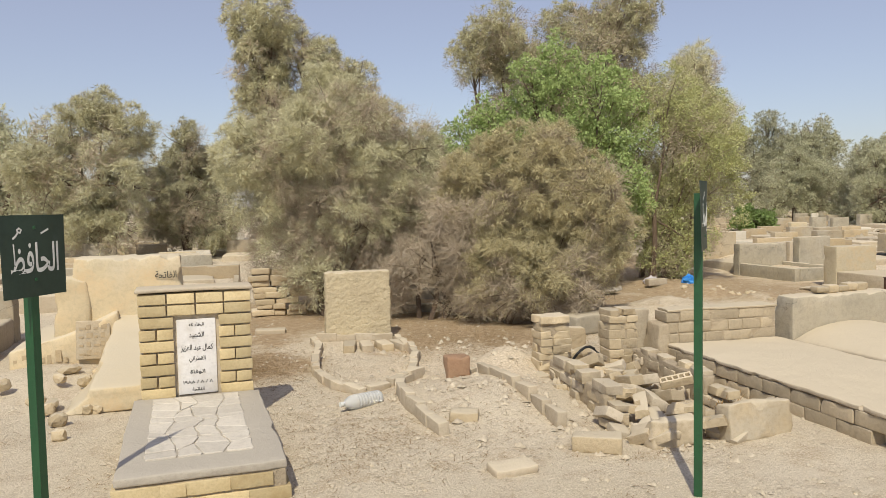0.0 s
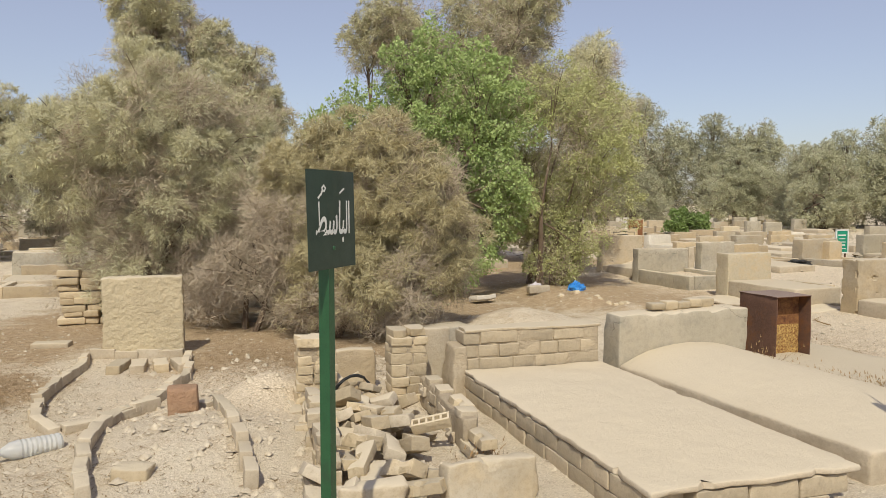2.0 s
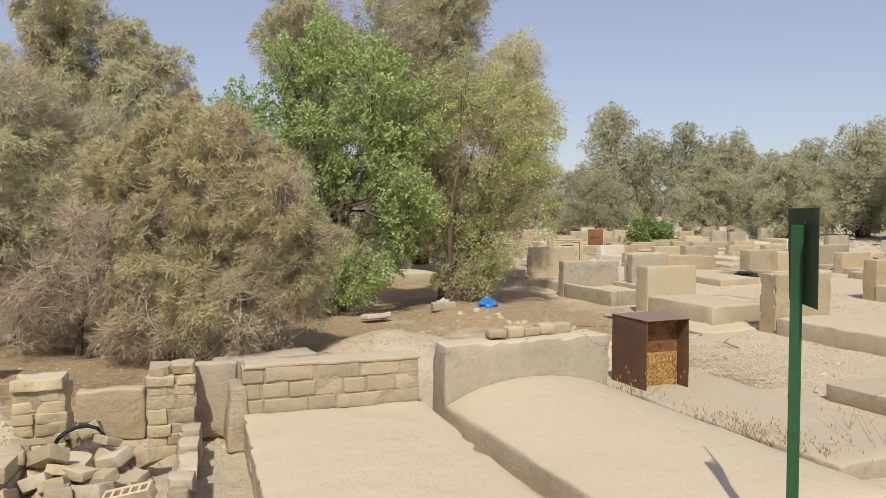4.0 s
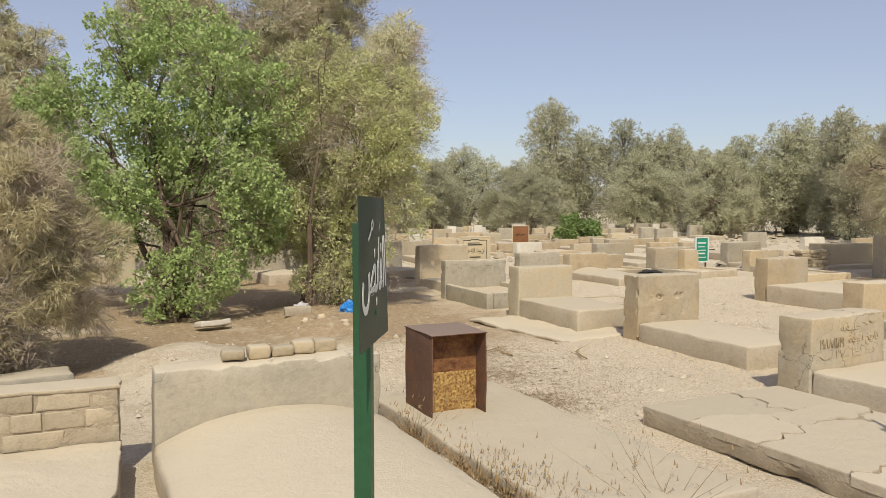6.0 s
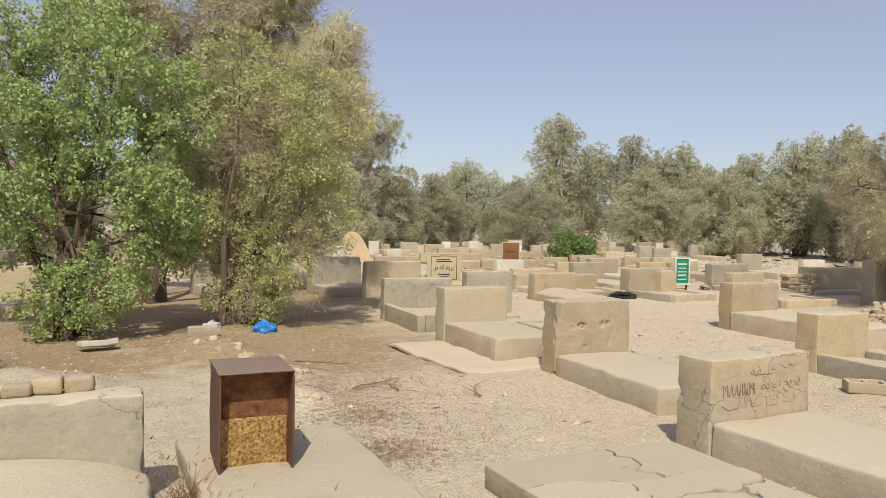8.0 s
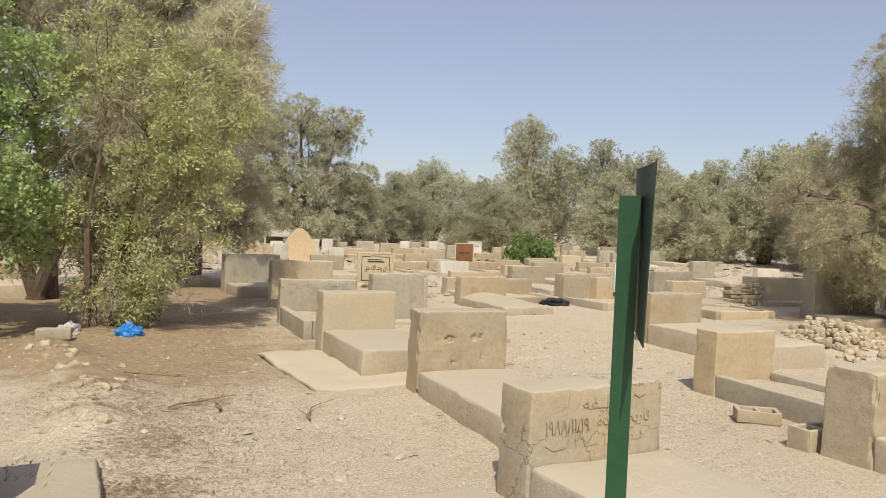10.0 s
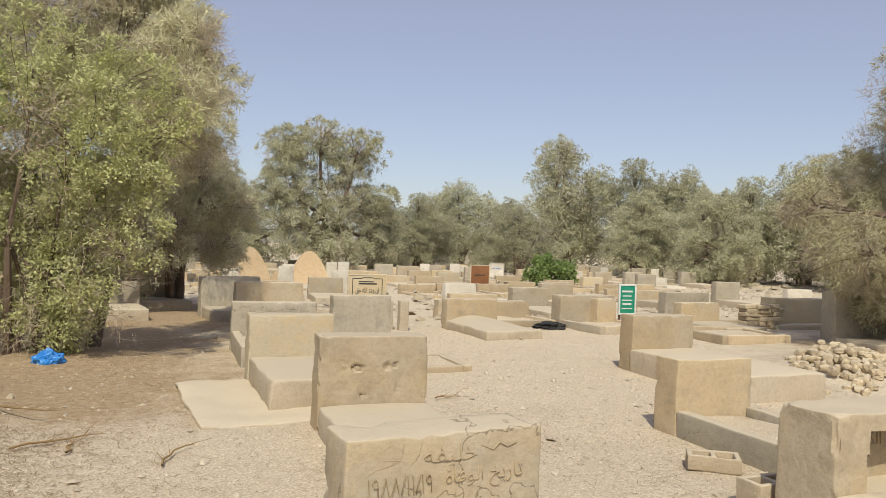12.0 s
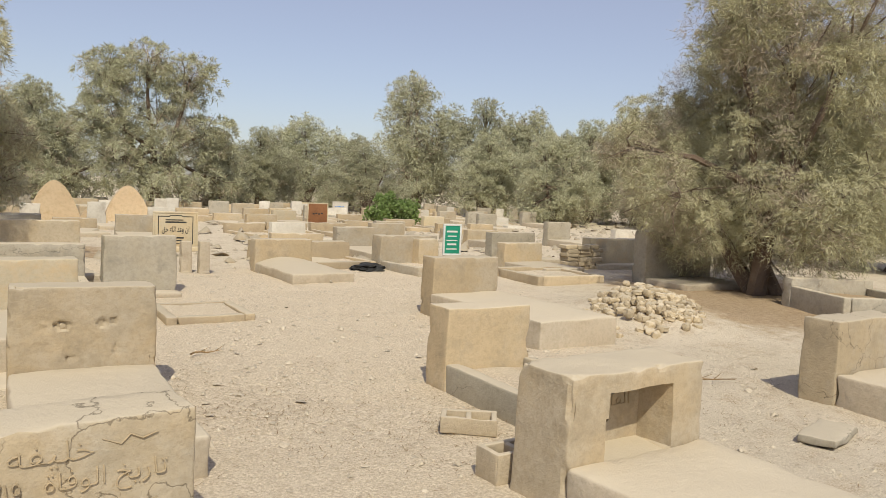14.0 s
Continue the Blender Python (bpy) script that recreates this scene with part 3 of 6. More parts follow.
plain_grave(17.6, 13.5, 0, 1.25, 0.3, 0.6, 1.5, 0.15, "broad rough grave with a crumbling headstone", plaster, slab_sand, 15.0, kerb=True)
plain_grave(18.30, 13.25, 0, 0.45, 0.25, 0.55, 0.6, 0.05, "narrow tan plastered headstone beside a green board", plaster_warm, slab_sand, 16.0)
plain_grave(20.1, 12.9, -4, 0.95, 0.25, 0.5, 1.5, 0.14, "low tan plastered grave with a slab", plaster_warm, slab_sand, 17.0)
plain_grave(20.9, 14.2, -3, 1.2, 0.25, 0.62, 1.2, 0.12, "blue-grey plastered grave with a slab", plaster_grey, slab_sand, 18.0)
plain_grave(22.2, 12.6, -14, 1.8, 0.3, 0.62, 0.6, 0.1, "long cream plastered grave wall", plaster_cream, slab_sand, 19.0)
plain_grave(19.1, 11.8, -8, 1.4, 0.15, 0.16, 1.3, 0.14, "low stepped stone kerb grave", stone, slab_sand, 20.0, kerb=True)
plain_grave(21.0, 10.3, -5, 1.7, 0.3, 0.92, 1.2, 0.1, "tall dark grey headstone in the shade of a tree", plaster_grey, slab_sand, 21.0)
plain_grave(15.35, 13.7, -4, 1.0, 0.25, 0.52, 1.9, 0.13, "pale tan grave with a sloping slab", plaster_warm, slab_sand, 22.0, 0.1)
plain_grave(14.1, 13.45, 0, 0.16, 0.12, 0.5, 0.14, 0.03, "narrow pale concrete marker", slab_sand, slab_sand, 23.0)
plain_grave(14.36, 13.4, 0, 0.16, 0.12, 0.5, 0.14, 0.03, "narrow pale concrete marker", slab_sand, slab_sand, 24.0)
plain_grave(11.6, 13.4, 0, 1.05, 0.2, 0.80, 1.6, 0.2, "tan plastered grave with a small arched plaque", plaster_warm, slab_sand, 25.0)
plain_grave(12.75, 10.25, -6, 0.9, 0.05, 0.07, 0.95, 0.07, "low kerb of worn stones", stone, slab_sand, 26.0, kerb=True)
plain_grave(16.2, 14.4, 2, 1.3, 0.3, 0.42, 1.2, 0.14, "crumbled earthen grave wall", stone, slab_sand, 27.0, kerb=True)
plain_grave(21.1, 7.6, -30, 1.3, 0.2, 0.42, 1.4, 0.3, "dark low plastered grave under a tree", plaster_grey, slab_sand, 28.0, kerb=True)
plain_grave(9.3, 16.9, 3, 1.2, 0.3, 0.6, 1.6, 0.2, "shaded block grave under the trees", plaster_grey, slab_sand, 29.0)
plain_grave(11.5, 16.2, 3, 1.1, 0.3, 0.75, 1.2, 0.2, "dark shaded grave of stacked stones", plaster_grey, slab_sand, 30.0)
plain_grave(10.3, 18.4, 3, 1.2, 0.3, 0.75, 1.2, 0.2, "dark shaded plastered grave", plaster_grey, slab_sand, 31.0)

# pale cement apron beside the raised slab
apron = thing("cement_apron", "pale thin cement apron spilled beside a grave", "cement slab", pose(10.25, 9.3, 0, 0, 0, -1), data=box_mesh("apron", slab_sand, 1.1, 1.95, 0.035, r=0.012, step=0.12, amp=0.03, seed=33))

# inscriptions
def scratched(strokes, material, deep=0.004):
    """Lines scratched with a stick: thin tubes through a few points (x, z) of a face."""
    return mesh_from("scratches", *join(*[(tube([(x, 0, z) for x, z in line], [deep * 0.6] + [deep] * (len(line) - 2) + [deep * 0.5], 5), (0, 0, 0)) for line in strokes]), material)


part("inscription", text_mesh("خليفه", 0.12, letter_groove, 0.25, 0.085, 0.004, thin=0.022), grave_i, "scratched lettering", pose(0.47, -0.296, 0.535, 90))
part("inscription", text_mesh("تاريخ الوفاة", 0.12, letter_groove, 0.38, 0.095, 0.004, thin=0.022), grave_i, "scratched lettering", pose(0.64, -0.297, 0.43, 90))
part("inscription", text_mesh("١٩٨٨/١١/١٩", 0.12, letter_groove, 0.29, 0.08, 0.004, thin=0.022), grave_i, "scratched lettering", pose(0.24, -0.297, 0.425, 90))
part("inscription", scratched([[(0.20, 0.60), (0.12, 0.555), (0.17, 0.535), (0.24, 0.53), (0.20, 0.515), (0.13, 0.50), (0.09, 0.475)], [(0.13, 0.605), (0.10, 0.585)], [(0.25, 0.60), (0.245, 0.55), (0.235, 0.53)],
                               [(0.62, 0.565), (0.68, 0.54), (0.71, 0.57), (0.75, 0.55), (0.80, 0.565)], [(0.10, 0.33), (0.15, 0.30), (0.24, 0.31), (0.26, 0.36)], [(0.30, 0.37), (0.31, 0.30)], [(0.35, 0.36), (0.37, 0.305), (0.46, 0.31)],
                               [(0.50, 0.37), (0.51, 0.30), (0.60, 0.30), (0.63, 0.34)], [(0.68, 0.37), (0.67, 0.31), (0.75, 0.305), (0.80, 0.335)]], letter_groove), grave_i, "scratched lettering", pose(0, -0.293, 0))

# grave with a niche in its headstone
def niche_grave():
    g = thing("grave", "tan plastered grave with a square niche in its headstone", "grave", pose(12.83, 4.45, 0, 0, 0, -3), GROUP)
    w, d, h = 0.92, 0.36, 0.64
    part("headstone", box_mesh("headstone", plaster_warm, w, d, h + 0.05, r=0.012, step=0.02, amp=0.008, seed=40, chip=0.03, flare=0.05, niche=(0.25, 0.68, 0.26, 0.585, 0.2)), g, m=pose(0, 0, -0.05))
    part("slab", box_mesh("slab", slab_sand, 0.95, 2.0, 0.28, r=0.025, step=0.13, amp=0.012, seed=44, chip=0.03, dome=0.03), g, m=pose(-0.01, -d + 0.003, -0.05))
    part("inscription", text_mesh("الفاتحة", 0.1, letter_groove, 0.3, 0.07, 0.004, thin=0.018), g, "scratched lettering", pose(0.45, -0.162, 0.44, 90))
    part("inscription", text_mesh("١٩٩٧", 0.1, letter_groove, 0.14, 0.055, 0.004, thin=0.018), g, "scratched lettering", pose(0.36, -0.162, 0.30, 90))


niche_grave()

# rough upright stone
thing("headstone", "rough stuccoed upright headstone of grey stone", "headstone", pose(1.98, 8.39, 0, 0, 0, -8), data=box_mesh("headstone", rough_stucco, 0.735, 0.18, 0.78, r=0.015, step=0.016, amp=0.006, seed=50, chip=0.02, pit=0.008))


def brick_grave():
    """Headstone of yellow bricks round a marble plaque, and a slab edged with bricks."""
    g = thing("grave", "yellow brick grave with a white marble plaque", "grave", pose(0.02, 5.74, 0, 0, 0, -3.5))
    w, hs_d, z0, ch, n = 0.75, 0.24, 0.20, 0.0822, 9
    core = part("headstone", box_mesh("core", slab_sand, w - 0.012, hs_d - 0.045, z0 + ch * n - 0.01, r=0.006, step=0.05, amp=0.003), g, m=pose(0.006, -0.008, 0))
    full = box_mesh("brick", yellow_brick, 0.182, hs_d, ch - 0.012, r=0.004, step=0.05, amp=0.003, seed=1, chip=0.01)
    long = box_mesh("brick", yellow_brick, 0.226, hs_d, ch - 0.012, r=0.004, step=0.05, amp=0.003, seed=2, chip=0.01)
    half = box_mesh("brick", yellow_brick, 0.108, hs_d, ch - 0.012, r=0.004, step=0.05, amp=0.003, seed=3, chip=0.01)
    for i in range(n):
        z = z0 + ch * i
        if i >= n - 2:
            for k in range(4):
                part("brick", full, core, m=pose(k * 0.19 + 0.001 - 0.008, 0.008, z))
        elif i % 2 == 0:
            part("brick", long, core, m=pose(-0.006, 0.008, z))
            part("brick", long, core, m=pose(w - 0.23, 0.008, z))
        else:
            for x in (0.0, 0.118, w - 0.224, w - 0.112):
                part("brick", half, core, m=pose(x - 0.006, 0.008, z))
    part("capping", box_mesh("cap", slab_sand, w + 0.03, hs_d + 0.03, 0.025, r=0.01, step=0.1, amp=0.006, seed=5), g, "thin cement capping", pose(-0.015, 0.015, z0 + ch * n))
    plaque = part("plaque", box_mesh("plaque", marble, 0.262, 0.03, 0.53, r=0.004, step=0.2, amp=0.0), g, "white marble plaque with black lettering", pose(0.245, -hs_d + 0.055, z0 + 0.012))
    lines_of = (("البقاء لله", 0.49, 0.10, 0.03), ("الشهيد", 0.415, 0.10, 0.045), ("كمال عبد العزيز", 0.325, 0.215, 0.05), ("القطراني", 0.245, 0.11, 0.045), ("الوفاة", 0.155, 0.10, 0.035), ("٨ / ٨ / ١٩٨٨", 0.085, 0.20, 0.022), ("الفاتحة", 0.035, 0.08, 0.025))
    for body, z, tw, th in lines_of:
        part("lettering", text_mesh(body, 0.05, letter_black, tw, th, 0.0006), plaque, "black lettering", pose(0.131, -0.0315, z, 90))
    sw, sl = 0.84, 1.86
    base = part("slab", box_mesh("slab", slab_grey, sw, sl - hs_d, 0.045, r=0.012, step=0.1, amp=0.008, seed=7, chip=0.02), g, "cement slab with crazy paving", pose(-0.05, -hs_d, 0.165))
    part("slab_core", box_mesh("core", mortar, sw - 0.02, sl - 0.02, 0.165, r=0.01, step=0.3, amp=0.002), g, m=pose(-0.04, -0.01, 0))
    for row in range(2):
        for k in range(4):
            part("brick", long, base, m=pose(-0.01 + k * 0.212 - (0.09 if row else 0) * (k > 0), -sl + hs_d + hs_d - 0.004, -0.165 + row * 0.082 + 0.003))
        for k in range(6):
            part("brick", full, base, m=pose(-0.006, -0.2 - k * 0.2 - row * 0.06, -0.165 + row * 0.082 + 0.003, 0, 0, 90))
            part("brick", full, base, m=pose(sw - 0.234, -0.2 - k * 0.2 - row * 0.06, -0.165 + row * 0.082 + 0.003, 0, 0, 90))
    rnd = random.Random(5)
    nx, ny = 4, 8
    corner = {(a, b): (0.13 + 0.56 * a / nx + (rnd.uniform(-0.045, 0.045) if 0 < a < nx else 0), -0.06 - 1.32 * b / ny + (rnd.uniform(-0.06, 0.06) if 0 < b < ny else 0)) for a in range(nx + 1) for b in range(ny + 1)}
    for a in range(nx):
        for b in range(ny):
            q = [corner[a, b], corner[a, b + 1], corner[a + 1, b + 1], corner[a + 1, b]]
            cx, cy = sum(p[0] for p in q) / 4, sum(p[1] for p in q) / 4
            rim = []
            for (ax, ay), (bx, by) in zip(q, q[1:] + q[:1]):
                rim += [(ax + (bx - ax) * u - cx + rnd.uniform(-0.006, 0.006), ay + (by - ay) * u - cy + rnd.uniform(-0.006, 0.006)) for u in (0.06, 0.35, 0.65, 0.94)]
            m, tilt = len(rim), (rnd.uniform(-0.02, 0.02), rnd.uniform(-0.02, 0.02))
            verts = [(px * 0.95, py * 0.95, 0.0) for px, py in rim] + [(px * 0.95, py * 0.95, 0.010 + px * tilt[0] + py * tilt[1]) for px, py in rim] + [(px * 0.90, py * 0.90, 0.013 + px * tilt[0] + py * tilt[1]) for px, py in rim]
            faces = [tuple(range(2 * m, 3 * m))] + [(h_ * m + e, h_ * m + (e + 1) % m, (h_ + 1) * m + (e + 1) % m, (h_ + 1) * m + e) for h_ in range(2) for e in range(m)]
            part("paving_stone", mesh_from("paving_stone", verts, faces, paving_mat), base, m=pose(cx, cy, 0.040))


brick_grave()


def cream_grave():
    g = thing("grave", "large cream plastered grave with a sloping flank and stepped head", "grave", pose(-0.52, 8.35, 0, 0, 0, -5))
    part("headstone", box_mesh("headstone", plaster_cream, 0.98, 0.4, 1.06, r=0.03, step=0.08, amp=0.02, seed=60, chip=0.06, flare=0.06), g)
    part("shoulder", box_mesh("shoulder", plaster_cream, 0.3, 0.42, 0.88, r=0.05, step=0.08, amp=0.02, seed=61, chip=0.05, flare=0.1), g, m=pose(-0.16, -0.01, 0))
    v, f = rbox(1.0, 1.85, 0.5, r=0.04, step=0.09, amp=0.015, seed=62, chip=0.03)
    slope = [(x - (0.2 * (1 - z / 0.5) ** 2 * max(0.0, 1 - x / 0.5)), y, z * (1 - 0.62 * max(0.0, -y / 1.85))) for x, y, z in v]
    part("body", mesh_from("body", slope, f, plaster_cream, True), g, m=pose(0.36, -0.38, 0))
    part("inscription", text_mesh("الفاتحة", 0.1, letter_black, 0.2, 0.07, 0.001), g, "black lettering", pose(0.84, -0.425, 0.88, 90))


cream_grave()


def low_inscribed_grave():
    g = thing("grave", "low weathered cream grave with relief writing panels", "grave", pose(-0.98, 9.3, 0, 0, 0, -5))
    v, f = rbox(0.95, 1.5, 0.55, r=0.05, step=0.1, amp=0.025, seed=66, chip=0.05)
    part("body", mesh_from("body", [(x, y, z * (0.45 + 0.55 * max(0.0, x / 0.95) ** 1.5)) for x, y, z in v], f, plaster_cream, True), g)
    panel = part("panel", box_mesh("panel", plaster, 0.3, 0.06, 0.36, r=0.01, step=0.1, amp=0.006, seed=64), g, "grey inscription panel", pose(0.58, -1.5, 0.12, -10))
    rows = [(0.03 + 0.062 * (k % 4), 0.04 + 0.08 * (k // 4), 0.035 + 0.02 * (k % 3 == 0), 0.02 + 0.025 * (k % 2)) for k in range(16)]
    part("inscription", bars_mesh(rows, letter_groove, 0.006), panel, "weathered relief writing", pose(0, -0.058, 0))
    rows = [(0.05 + 0.07 * k, 0.06 + 0.01 * (k % 2), 0.03 + 0.02 * (k % 2), 0.05 + 0.03 * (k % 3)) for k in range(7)]
    part("inscription", bars_mesh(rows, letter_groove, 0.008), g, "weathered relief writing", pose(0, -1.5, 0.05))


low_inscribed_grave()


def block_grave():
    """A headwall of cement blocks and a sand-filled bed edged with two courses of blocks."""
    g = thing("grave", "grave of bare cement blocks filled with sand", "grave", pose(4.45, 5.66, 0, 0, 0, -8))
    w, d, ch, unit, ln = 1.16, 0.21, 0.103, 0.145, 2.74
    wall = part("headwall", box_mesh("core", mortar, w - 0.03, d - 0.028, ch * 5 - 0.012, r=0.008, step=0.025, amp=0.012, seed=70), g, m=pose(0.015, -0.014, 0))
    kw = dict(r=0.006, step=0.05, amp=0.003, chip=0.02)
    side = [box_mesh("block", block_mat, 2 * unit - 0.008, 0.12, ch - 0.008, seed=q, **kw) for q in (81, 82, 83)]
    rnd = random.Random(8)
    courses = ((0.27, 0.29, 0.30, 0.30), (0.20, 0.30, 0.30, 0.21, 0.15), (0.13, 0.28, 0.19, 0.30, 0.26), (0.12, 0.17, 0.17, 0.18, 0.15, 0.20, 0.17), (0.14, 0.31, 0.30, 0.27, 0.14))
    for row, widths in enumerate(courses):
        x = 0.0
        for bw in widths:
            me = box_mesh("block", block_mat, bw - 0.010, d, ch - 0.012, seed=71 + 3 * row + x, **kw)
            part("block", me, wall, m=pose(x - 0.015, 0.018 + rnd.uniform(-0.006, 0.006), row * ch, 0, rnd.uniform(-0.8, 0.8), rnd.uniform(-1.0, 1.0)))
            x += bw
    part("cement_cap", box_mesh("cap", block_mat, w + 0.006, d + 0.006, 0.022, r=0.008, step=0.04, amp=0.010, seed=78, chip=0.03), g, "uneven cement capping", pose(-0.003, 0.003, ch * 5 - 0.012))
    part("plastered_end", box_mesh("end", mortar, 0.10, d + 0.02, 0.40, r=0.02, step=0.05, amp=0.02, seed=79, chip=0.04, flare=0.5), g, "crumbling plaster at the end of the wall", pose(-0.085, 0.015, 0))
    bed = part("bed", box_mesh("bed", slab_sand, w - 0.2, ln - d - 0.1, 0.17, r=0.03, step=0.1, amp=0.012, seed=77), g, "sand filling", pose(0.1, -d, 0.0))
    part("sand_cover", box_mesh("cover", slab_sand, w + 0.006, ln - d + 0.01, 0.03, r=0.010, step=0.045, amp=0.009, seed=76, dome=0.03, chip=0.05), g, "sandy cement spread over the kerb blocks", pose(-0.003, -d, 0.188))
    for row in range(2):
        for k in range(9):
            y = -d - k * 2 * unit + row * unit
            if y - 2 * unit > -ln - 0.03 and y < 0.0:
                for x in (0.12, w):
                    part("block", rnd.choice(side), bed, m=pose(x - 0.1, y + d, row * (ch - 0.004) - 0.01, 0, rnd.uniform(-0.6, 0.6), -90 + rnd.uniform(-0.8, 0.8)))
        for k in range(3):
            part("block", rnd.choice(side), bed, m=pose(0.03 + k * 2 * unit + row * 0.11, -ln + 0.12 + d, row * (ch - 0.004) - 0.01, 0, rnd.uniform(-1, 1), rnd.uniform(-1.5, 1.5)))


block_grave()


def rubble_grave():
    """Collapsed grave: stone pillars, kerb walls of blocks and a heap of fallen blocks between them."""
    rnd = random.Random(11)
    meshes = [box_mesh("fallen_block", (yellow_stone, slab_sand, block_mat)[k % 3], rnd.uniform(0.13, 0.32), rnd.uniform(0.09, 0.15), rnd.uniform(0.05, 0.085), r=0.005, step=0.04, amp=0.005, seed=80 + k, chip=0.045) for k in range(11)]
    for px, py, hgt, turn in ((3.19, 5.74, 0.50, -8), (3.90, 5.76, 0.49, -8)):
        p = thing("stone_pillar", "short crooked pillar of stacked yellow stones", "pillar", pose(px, py, 0, 0, 0, turn), "stone pillars of the collapsed grave")
        part("core", box_mesh("core", mortar, 0.25, 0.19, hgt, r=0.01, step=0.05, amp=0.008, seed=px), p, "crumbling mortar", pose(0.015, -0.015, 0))
        z, k = 0.0, 0
        while z < hgt:
            sh = rnd.uniform(0.06, 0.095)
            cut = rnd.choice((0.27, 0.13, 0.16, 0.11))
            for x0, x1 in ((0.0, cut), (cut + 0.006, 0.28)):
                if x1 - x0 > 0.03:
                    part("stone", box_mesh("stone", yellow_stone, x1 - x0, 0.22, sh, r=0.008, step=0.04, amp=0.010, seed=px * 10 + k + x0, chip=0.04), p, m=pose(x0 + rnd.uniform(-0.008, 0.008), rnd.uniform(-0.01, 0.012), z, 0, 0, rnd.uniform(-2, 2)))
            z += sh - 0.003
            k += 1
    for (x0, y0), (x1, y1), rows in (((3.22, 5.45), (2.88, 3.80), 3), ((4.10, 5.5), (3.80, 3.85), 3)):
        wall = thing("kerb_wall", "low broken kerb wall of plastered blocks", "low wall", pose(x0, y0, 0), "kerb walls of the collapsed grave")
        ang = math.degrees(math.atan2(y1 - y0, x1 - x0))
        ln = math.hypot(x1 - x0, y1 - y0)
        part("wall_core", box_mesh("core", mortar, ln - 0.5, 0.09, rows * 0.075, r=0.02, step=0.06, amp=0.015, seed=94 + rows, chip=0.03), wall, "crumbling mortar", pose(0, 0, 0, 0, 0, ang) @ pose(0.02, 0.06, -0.02))
        for row in range(rows):
            s = 0.07 * row
            while s < ln - 0.2 - 0.12 * row:
                me = rnd.choice(meshes)
                m = pose(0, 0, 0, 0, 0, ang) @ pose(s, 0.08, row * 0.092, rnd.uniform(-3, 3), rnd.uniform(-2, 2), rnd.uniform(-3, 3))
                part("block", me, wall, m=m)
                s += rnd.uniform(0.26, 0.33)
    for k in range(64):
        u, v = rnd.random(), rnd.random()
        x = 3.15 + 0.72 * u - 0.3 * (1 - v)
        y = 3.75 + 1.9 * v
        lift = 0.24 * (1 - abs(2 * u - 1)) * (0.45 + 0.55 * v) * rnd.random()
        thing("fallen_block", "fallen cement block in a heap of rubble", "block", pose(x, y, lift, rnd.uniform(-32, 32), rnd.uniform(-28, 28), rnd.uniform(-125, -35)), "rubble of the collapsed grave", data=rnd.choice(meshes))
    thing("broken_slab", "broken upright plaster slab with crumbled edges", "broken slab", pose(3.40, 3.70, -0.03, -8, 0, -3), data=box_mesh("slab", plaster_cracked, 0.5, 0.14, 0.24, r=0.02, step=0.04, amp=0.025, seed=90, chip=0.06))
    thing("broken_slab", "broken tan plaster slab leaning at the heap", "broken slab", pose(2.88, 3.78, -0.03, -6, 0, -5), data=box_mesh("slab", plaster_warm, 0.36, 0.13, 0.19, r=0.03, step=0.05, amp=0.02, seed=91, chip=0.05))
    thing("stone_slab", "flat stone slab leaning against the pillar", "stone slab", pose(3.50, 6.15, 0, 0, 0, -9), data=box_mesh("slab", stone, 0.42, 0.14, 0.34, r=0.02, step=0.07, amp=0.012, seed=92, chip=0.03))
    thing("stone_slab", "upright plaster slab closing the head of a collapsed grave", "stone slab", pose(4.19, 5.86, 0, 0, 0, -8), data=box_mesh("slab", slab_sand, 0.27, 0.1, 0.5, r=0.012, step=0.05, amp=0.010, seed=95, chip=0.04))
    v, f = join(*[(rbox(0.24, 0.016, 0.07, r=0.003, step=0.06, amp=0.002, seed=q), (0, -y, 0)) for q, y in ((1, 0.0), (2, 0.05))], *[(rbox(0.014, 0.06, 0.068, r=0.002, step=0.06, amp=0.001, seed=q), (0.002 + 0.0445 * q, -0.002, 0.001)) for q in range(6)])
    thing("perforated_brick", "broken yellow brick with square holes in the rubble", "brick", pose(3.62, 4.55, 0.12, 24, -14, -30), "rubble of the collapsed grave", data=mesh_from("perforated_brick", v, f, yellow_stone, True))
    arc = [(0.13 * math.cos(q), 0.05 * math.sin(2 * q), 0.13 * math.sin(q)) for q in (0.1, 0.5, 0.9, 1.3, 1.7, 2.1, 2.5, 2.9)]
    thing("rubber_strip", "curved strip of black rubber lying in the rubble", "rubber strip", pose(3.5, 5.35, 0.16, 0, 0, -14), data=mesh_from("strip", *tube(arc, [0.012] * 8, 6), letter_black, True))
    thing("stone_slab", "low grey stone slab lying behind the graves", "stone slab", pose(4.55, 7.5, 0, 0, 0, 6), data=box_mesh("slab", plaster_grey, 0.9, 0.3, 0.22, r=0.03, step=0.1, amp=0.015, seed=93, chip=0.03))


rubble_grave()


